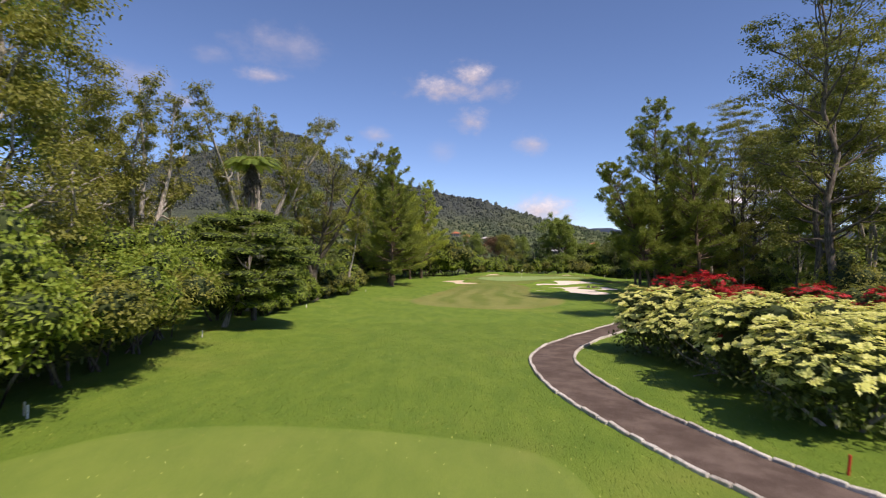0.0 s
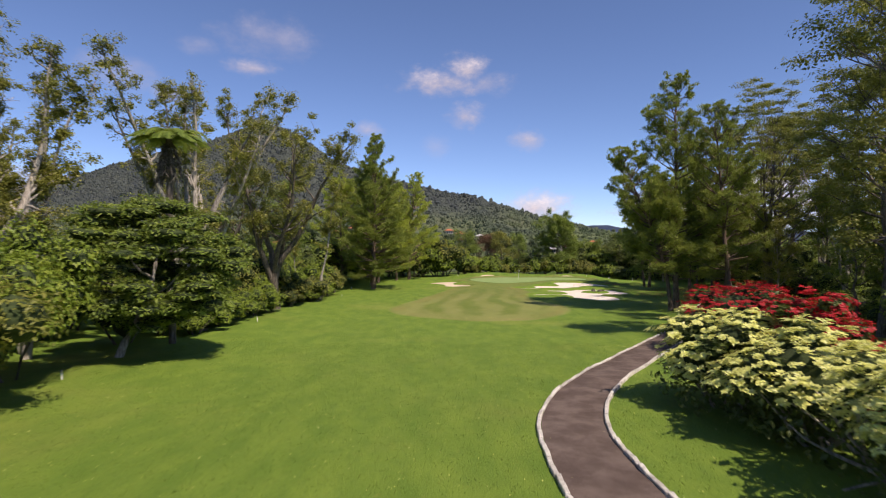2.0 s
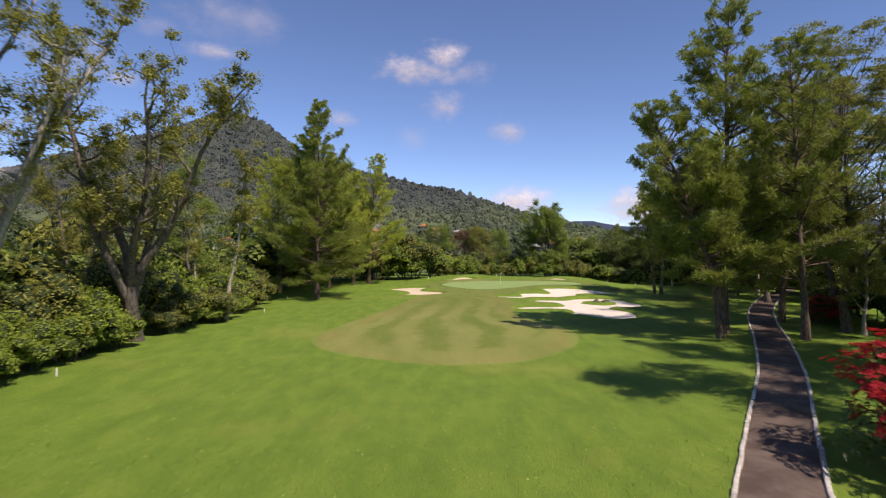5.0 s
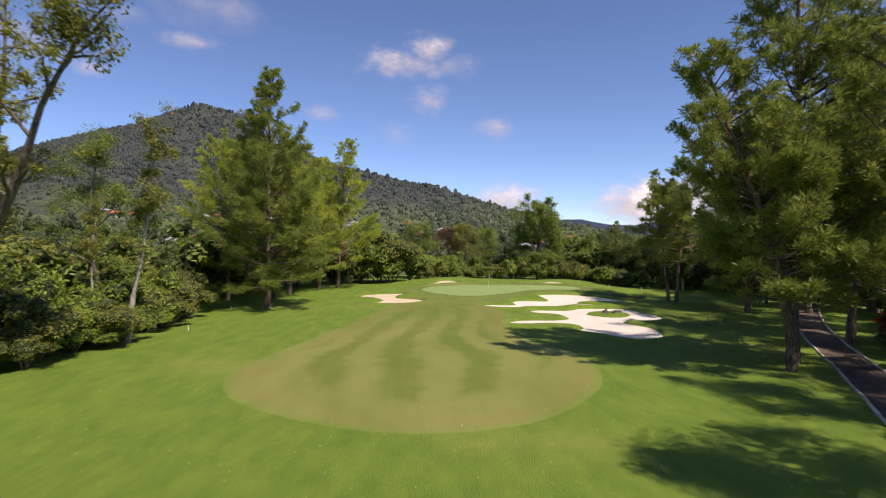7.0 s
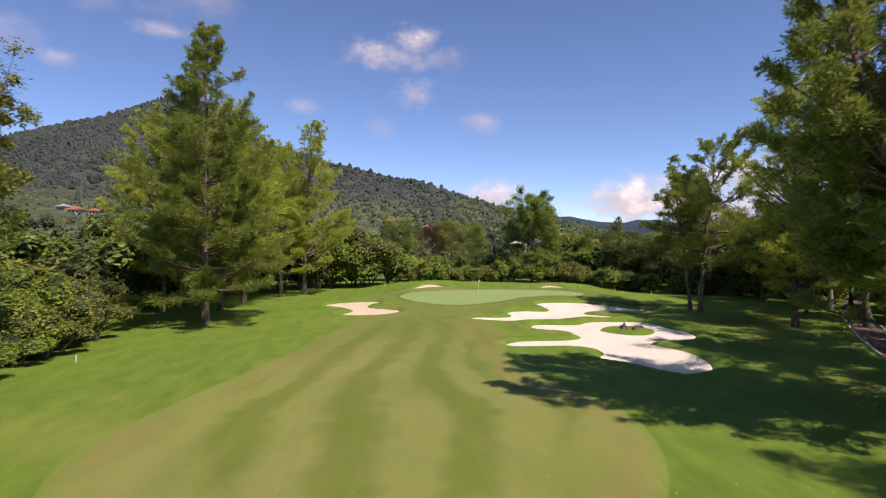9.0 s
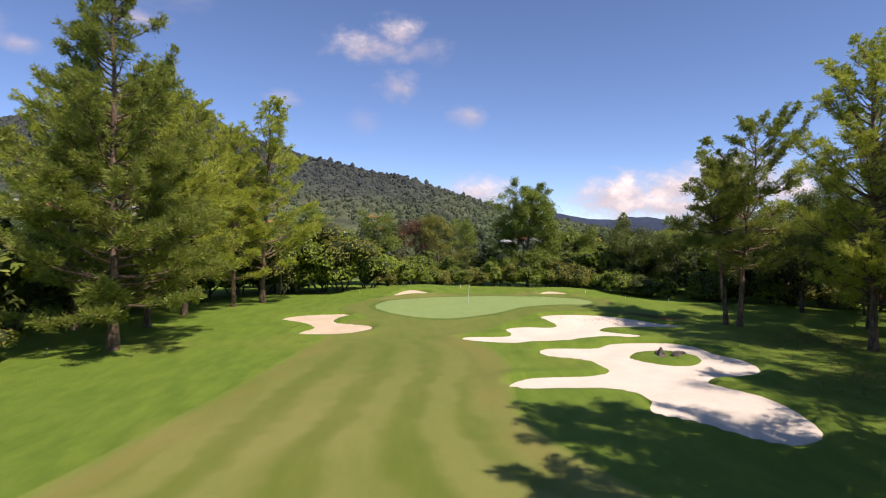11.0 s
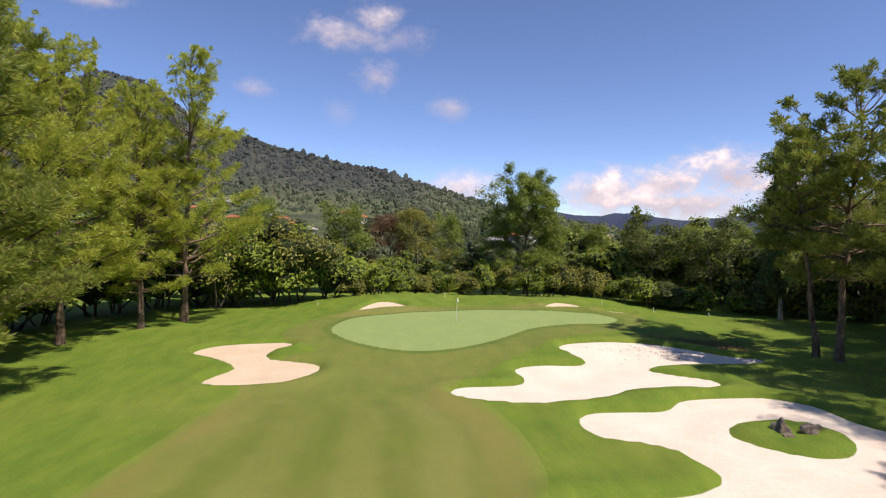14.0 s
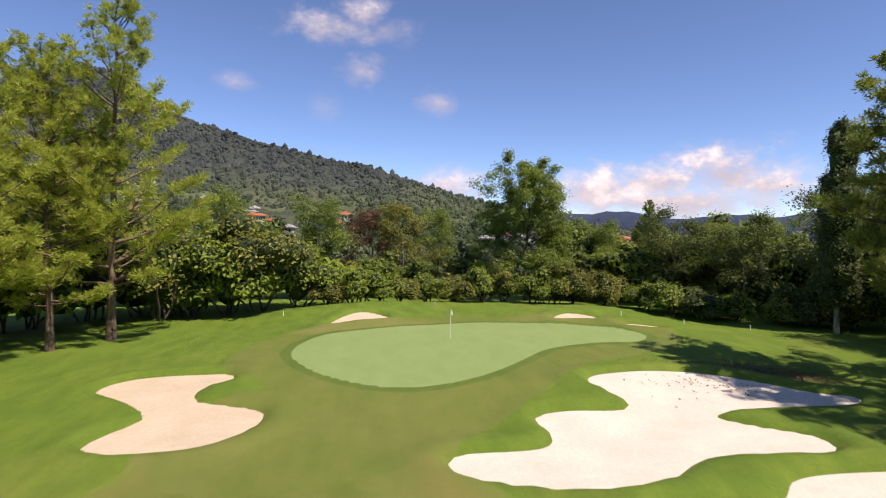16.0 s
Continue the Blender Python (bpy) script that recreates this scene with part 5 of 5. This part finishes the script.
for me, x, y, turn, k, text in (
        (TALL_BACK, 30.2, 144.0, 0, 0.77, "tall leafy tree rising behind the hedge"),
        (ROUND_B, 17.5, 152.0, 0, 0.85, "olive-green tree behind the hedge"),
        (RUSTY, 14.0, 154.0, 40, 1.0, "rust-coloured tree behind the hedge"),
        (ROUND, 22.5, 156.0, 60, 0.8, "leafy tree behind the hedge"),
        (ROUND, 40.0, 146.0, 100, 0.68, "leafy tree behind the hedge"),
        (PINE_A, 46.5, 147.0, 0, 0.44, "dark conifer behind the hedge"),
        (ROUND_D, 42.5, 135.5, 0, 0.78, "dark leafy tree behind the hedge"),
        (ROUND_D, 46.0, 130.5, 90, 0.74, "dark leafy tree beside the cypress"),
        (ROUND_D, 51.5, 125.5, 200, 1.0, "dark leafy tree beside the cypress"),
        (ROUND_B, 52.0, 143.0, 200, 0.68, "olive-green tree behind the hedge"),
        (ROUND, 56.0, 138.0, 250, 0.72, "dark leafy tree behind the hedge"),
        (ROUND, 46.0, 133.0, 30, 0.62, "dark leafy tree beside the cypress"),
        (ROUND_D, 54.5, 121.0, 90, 1.0, "dark leafy tree beside the cypress"),
        (ROUND_D, 50.5, 114.5, 40, 0.95, "dark leafy tree beyond the lawn"),
        (ROUND_D, 57.0, 109.0, 160, 1.1, "dark leafy tree beyond the lawn"),
        (ROUND_D, 48.5, 105.0, 300, 0.8, "dark leafy tree beyond the lawn"),
        (ROUND_D, 61.0, 118.0, 260, 1.1, "dark leafy tree beyond the lawn"),
        (ROUND_B, 62.0, 132.0, 10, 0.8, "olive-green tree beyond the lawn"),
        (RUSTY, 55.0, 112.0, 130, 0.55, "rust-coloured bush-like tree beyond the lawn"),
        (ROUND, 8.0, 149.0, 170, 0.85, "leafy tree behind the thicket"),
        (ROUND, -2.0, 150.0, 220, 0.9, "leafy tree behind the thicket"),
        (ROUND_B, -16.0, 146.0, 300, 0.95, "olive-green tree behind the thicket"),
        (ROUND, 35.5, 150.0, 300, 0.62, "leafy tree behind the hedge")):
    plant_tree(me, x, y, text, "tree", turn, k, "trees behind the hedge")


def banana(seed, x, y, tall):
    rng = np.random.default_rng(seed)
    t = thing("banana_plant", "banana plant with long arching leaves behind the hedge", "banana plant", pose(x, y, ground_at(x, y), 0, 0, rng.uniform(0, 360)), "banana plants behind the hedge")
    part("trunk", mesh_of("trunk", *tube([(0, 0, -0.2), (0.05, 0, tall * 0.5), (0.1, 0, tall)], [0.14, 0.11, 0.07], 7), True), M["leaf_olive"], t)
    for i in range(8):
        a = i * 0.785 + rng.uniform(-0.3, 0.3)
        s = np.linspace(0, 1, 9)
        ln, tilt = rng.uniform(1.7, 2.4), rng.uniform(0.9, 1.5)
        mid = np.stack([np.cos(a) * s * ln * 0.75, np.sin(a) * s * ln * 0.75, tall + ln * (tilt * s - 1.1 * s ** 2)], 1)
        acr = np.array([-math.sin(a), math.cos(a), 0.0])
        w = (0.30 * np.sin(np.clip(s * 0.96 + 0.04, 0, 1) * math.pi) ** 0.5)[:, None]
        v = np.concatenate([mid + acr * w + [0, 0, 0.08], mid, mid - acr * w + [0, 0, 0.08]])
        f = [[q * 9 + k, q * 9 + k + 1, (q + 1) * 9 + k + 1, (q + 1) * 9 + k] for q in range(2) for k in range(8)]
        part("leaf", mesh_of("leaf", v, np.array(f), True), M["leaf_bright"], t)


for i, (x, y) in enumerate(((36.5, 141.5), (38.5, 140.0), (40.5, 139.5), (43.0, 138.0), (45.0, 136.5), (9.5, 142.5), (11.5, 143.0), (25.0, 144.0))):
    banana(90 + i, x, y, 3.0 + 0.35 * (i % 3))

# woods that fill the valley floor
rng = np.random.default_rng(17)
ps, ns, cs, rs = [], [], [], []
for i in range(300):
    x, y = rng.uniform(-140, 150), rng.uniform(152, 236)
    rr = rng.uniform(1.6, 3.2)
    c = (x, y, max(0.0, float(hill_height(x, y))) + rr * rng.uniform(0.6, 1.25))
    p, nn = shell(rng, c, (rr, rr, rr * 1.05), 130, 0.3, -0.4)
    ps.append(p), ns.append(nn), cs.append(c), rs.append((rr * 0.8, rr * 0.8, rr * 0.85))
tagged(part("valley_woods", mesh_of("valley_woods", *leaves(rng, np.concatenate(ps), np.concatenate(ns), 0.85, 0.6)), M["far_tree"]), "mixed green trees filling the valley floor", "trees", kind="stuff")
# dark lumps stand for the shade inside these crowns
tagged(part("valley_woods_core", mesh_of("valley_woods_core", *lumps(rng, cs, rs, 1, 0.15), True), M["core"]), "dark fill painted as shade inside the valley trees", "trees", kind="stuff")

# ---------------------------------------------------------------- village houses


def box(x0, x1, y0, y1, z0, z1):
    v = np.array([(x, y, z) for z in (z0, z1) for y in (y0, y1) for x in (x0, x1)], dtype=float)
    return v, np.array([(0, 2, 3, 1), (4, 5, 7, 6), (0, 1, 5, 4), (2, 6, 7, 3), (0, 4, 6, 2), (1, 3, 7, 5)])


def house(x, y, z, w, d, h, turn, roof, label):
    t = thing("house", label, "house", pose(x, y, z, 0, 0, turn), "village houses")
    wall = part("wall", mesh_of("wall", *box(-w / 2, w / 2, -d / 2, d / 2, -4, h)), M["plaster"], t)
    o, rise = 0.5, 0.38 * d
    a, b, c = w / 2 + o, d / 2 + o, (w - d) / 2
    v = np.array([(-a, -b, h), (a, -b, h), (a, b, h), (-a, b, h), (-max(c, 0.2), 0, h + rise), (max(c, 0.2), 0, h + rise), (-a, -b, h - 0.15), (a, -b, h - 0.15), (a, b, h - 0.15), (-a, b, h - 0.15)])
    me = bpy.data.meshes.new("roof")
    me.from_pydata(v.tolist(), [], [(0, 1, 5, 4), (1, 2, 5), (2, 3, 4, 5), (3, 0, 4), (0, 6, 7, 1), (1, 7, 8, 2), (2, 8, 9, 3), (3, 9, 6, 0), (9, 8, 7, 6)])
    part("roof", me, M[roof], t)
    for k in range(3):
        xx = (k - 1) * w * 0.3
        part("window", mesh_of("window", *box(xx - 0.28, xx + 0.28, -d / 2 - 0.03, -d / 2 + 0.05, h - 1.2, h - 0.4)), M["window_dark"], wall)


OR, GR = "roof_tile", "roof_grey"
for i, (x, y, z, w, d, turn, roof) in enumerate((
        (36.5, 190, 3.2, 4.6, 3.6, 10, OR), (33.0, 186, 2.6, 4, 3.4, -20, OR), (26, 200, 1.6, 4.6, 3.6, 30, OR), (15.6, 240, 6.4, 8, 5, 0, GR), (11, 250, 7.8, 8, 6, 15, OR),
        (19, 246, 6.8, 7, 5, -10, GR), (6, 256, 8.6, 7, 5, 8, OR), (-7.4, 226, 10.6, 8, 6, 12, OR), (-3, 229, 11, 7, 5, -20, GR), (-52, 282, 8.6, 8, 6, 20, GR),
        (-100, 250, 9.6, 9, 6, 5, OR), (-106, 254, 10, 8, 6, -15, GR), (-93, 248, 9.2, 7, 5, 25, OR), (71, 231, 7.0, 8, 6, 0, GR), (62, 212, 3.0, 8, 6, 15, OR),
        (56, 216, 3.4, 7, 5, -12, GR), (82, 240, 8, 7, 5, 20, OR), (44, 224, 4.8, 7, 5, -5, GR), (-30, 262, 9.2, 7, 5, 30, GR), (30, 236, 5.6, 6, 5, 18, OR))):
    house(x, y, float(hill_height(x, y)) - 0.2, w * 0.42, d * 0.42, 1.5, turn, roof, ("small village house with an orange tiled roof" if roof == OR else "small village house with a grey roof"))

r = random.Random(8)
for i in range(46):
    x = r.uniform(-75, 95)
    y = r.uniform(196, 246) - 0.12 * max(x, 0)
    roof = r.choice((OR, OR, GR))
    house(x, y, float(hill_height(x, y)) + r.uniform(0.8, 2.0), r.uniform(1.8, 3.2), r.uniform(1.5, 2.2), r.uniform(1.2, 1.6), r.uniform(-35, 35), roof, "small village house with an orange tiled roof" if roof == OR else "small village house with a grey roof")

# ---------------------------------------------------------------- course furniture and small things


def flagstick(x, y):
    z = ground_at(x, y) + 0.02
    t = thing("flagstick", "white golf flagstick with a small limp flag in the cup", "flagstick", pose(x, y, z))
    part("pole", mesh_of("pole", *tube([(0, 0, -0.1), (0.02, 0, 1.0), (0.06, 0, 1.95)], [0.022, 0.02, 0.014], 8), True), M["white_paint"], t)
    s = np.linspace(0, 1, 7)
    v = np.concatenate([np.stack([0.05 + 0.14 * s, 0.03 * np.sin(s * 7), 1.93 - 0.18 * s - k * 0.3 * (1 - 0.2 * s)], 1) for k in (0, 0.5, 1)])
    f = np.array([[q * 7 + k, q * 7 + k + 1, (q + 1) * 7 + k + 1, (q + 1) * 7 + k] for q in range(2) for k in range(6)])
    part("flag", mesh_of("flag", v, f, True), M["flag_cloth"], t)
    part("cup_rim", mesh_of("cup_rim", *tube([(0, 0, 0.0), (0, 0, 0.025)], [0.055, 0.055], 12), True), M["white_paint"], t)


flagstick(17.6, 122.5)


def stake(x, y, tall, mat, label, lean=0.0):
    bm = bmesh.new()
    bmesh.ops.create_cube(bm, size=1, matrix=Matrix.Diagonal((0.06, 0.06, tall, 1)))
    bmesh.ops.translate(bm, verts=bm.verts, vec=(0, 0, tall / 2 - 0.1))
    bmesh.ops.bevel(bm, geom=bm.edges[:], offset=0.012, segments=1, affect="EDGES")
    me = bpy.data.meshes.new("marker_stake")
    bm.to_mesh(me)
    bm.free()
    me.materials.append(M[mat])
    ob = new("marker_stake", me)
    ob.matrix_basis = pose(x, y, ground_at(x, y), lean, lean * 0.6, 20)
    tagged(ob, label, "stake", "boundary stakes")


WHITE = "short white boundary stake at the edge of the grass"
for x, y, lean in ((-12.9, 17.0, 0), (-15.2, 34.6, 2), (-14.6, 58.6, -3), (-13.2, 101.6, 0), (5.6, 134.6, 0), (18.9, 136.6, 2), (33.2, 128.6, 0), (37.2, 126.0, -2), (41.5, 124.0, 0), (-12.4, 88.0, 3)):
    stake(x, y, 0.52, "white_paint", WHITE, lean)
stake(-13.2, 17.25, 0.55, "kerb", "weathered grey stake beside a white one", 3)
stake(9.7, 13.1, 0.6, "red_paint", "short red marker stake in the grass by the path", 4)


def rock(seed, x, y, size, label):
    rng = np.random.default_rng(seed)
    v, f = ico(3)
    k = 1 + 0.22 * np.sin(v @ rng.normal(0, 2.5, 3) + 1)[:, None] + 0.12 * np.sin(v @ rng.normal(0, 6, 3))[:, None] + rng.normal(0, 0.025, (len(v), 1))
    v = v * k * np.array(size)
    v[:, 2] = np.maximum(v[:, 2], -0.3 * size[2])
    ob = part("rock", mesh_of("rock", v, f), M["rock"])
    ob.matrix_basis = pose(x, y, ground_at(x, y) + 0.18 * size[2], 0, 0, rng.uniform(0, 360))
    tagged(ob, label, "rock", "rocks on the grass island")


rock(101, 25.75, 97.0, (0.36, 0.30, 0.42), "upright weathered boulder on the grass island")
rock(102, 26.85, 96.7, (0.52, 0.36, 0.30), "low broad weathered boulder on the grass island")
rock(103, 25.6, 96.4, (0.26, 0.2, 0.16), "small weathered stone on the grass island")

# fallen leaves and seed heads on the lawn
n = 2600
lx, ly = rng.uniform(-15, 22, n), rng.uniform(8, 70, n)
lz = height(lx, ly) + 0.035
lv, lf = leaves(rng, np.stack([lx, ly, lz], 1), np.tile([0.0, 0.0, 2.0], (n, 1)), 0.055, 0.035, 0.0)
tagged(part("fallen_leaves", mesh_of("fallen_leaves", lv, lf), M["yellow_bract"]), "scattered pale fallen leaves on the grass", "leaves", kind="stuff")
# brown litter under the trees by the bunkers
n = 9000
home = rng.choice([0, 0, 0, 1, 2], n)
lx = np.array([30.5, 40.0, 33.5])[home] + rng.normal(0, 1, n) * np.array([2.6, 3.0, 3.0])[home]
ly = np.array([111.6, 100.5, 91.0])[home] + rng.normal(0, 1, n) * np.array([1.1, 2.4, 3.0])[home]
off = np.min([outline_distance(o, lx, ly) for o in (SAND_MIDDLE, SAND_FRONT)], axis=0)
keep = (off > 0.6) | ((off < -0.3) & (home == 0) & (rng.random(n) < 0.08))
lx, ly, off = lx[keep], ly[keep], off[keep]
lv, lf = leaves(rng, np.stack([lx, ly, height(lx, ly) + np.where(off > 0, 0.10, -0.09)], 1), np.tile([0.0, 0.0, 2.0], (len(lx), 1)), 0.15, 0.08, 0.0)
tagged(part("leaf_litter", mesh_of("leaf_litter", lv, lf), M["leaf_rust"]), "brown leaf litter on the shaded grass", "leaves", kind="stuff")
# longer grass by the path and at the front
n = 60000
lx, ly = rng.uniform(-15, 21, n), 7 + 43 * rng.random(n) ** 1.6
keep = (outline_distance(TEE, lx, ly) > 0.1)
pd = np.min(np.hypot(lx[:, None] - centre[None, ::2, 0], ly[:, None] - centre[None, ::2, 1]), axis=1)
keep &= pd > HALF + 0.25
lx, ly = lx[keep], ly[keep]
gv, gf = blades(rng, np.stack([lx, ly, height(lx, ly) - 0.01], 1), rng.normal(0, 0.55, (len(lx), 3)) + [0, 0, 1.0], 0.075, 0.022)
M["blade"] = leaf_material("grass blades", (0.075, 0.135, 0.012), (0.14, 0.20, 0.022), (0.20, 0.21, 0.045), 0.3)
tagged(part("grass_blades", mesh_of("grass_blades", gv, gf), M["blade"]), "loose longer blades in the rough grass", "grass", kind="stuff")
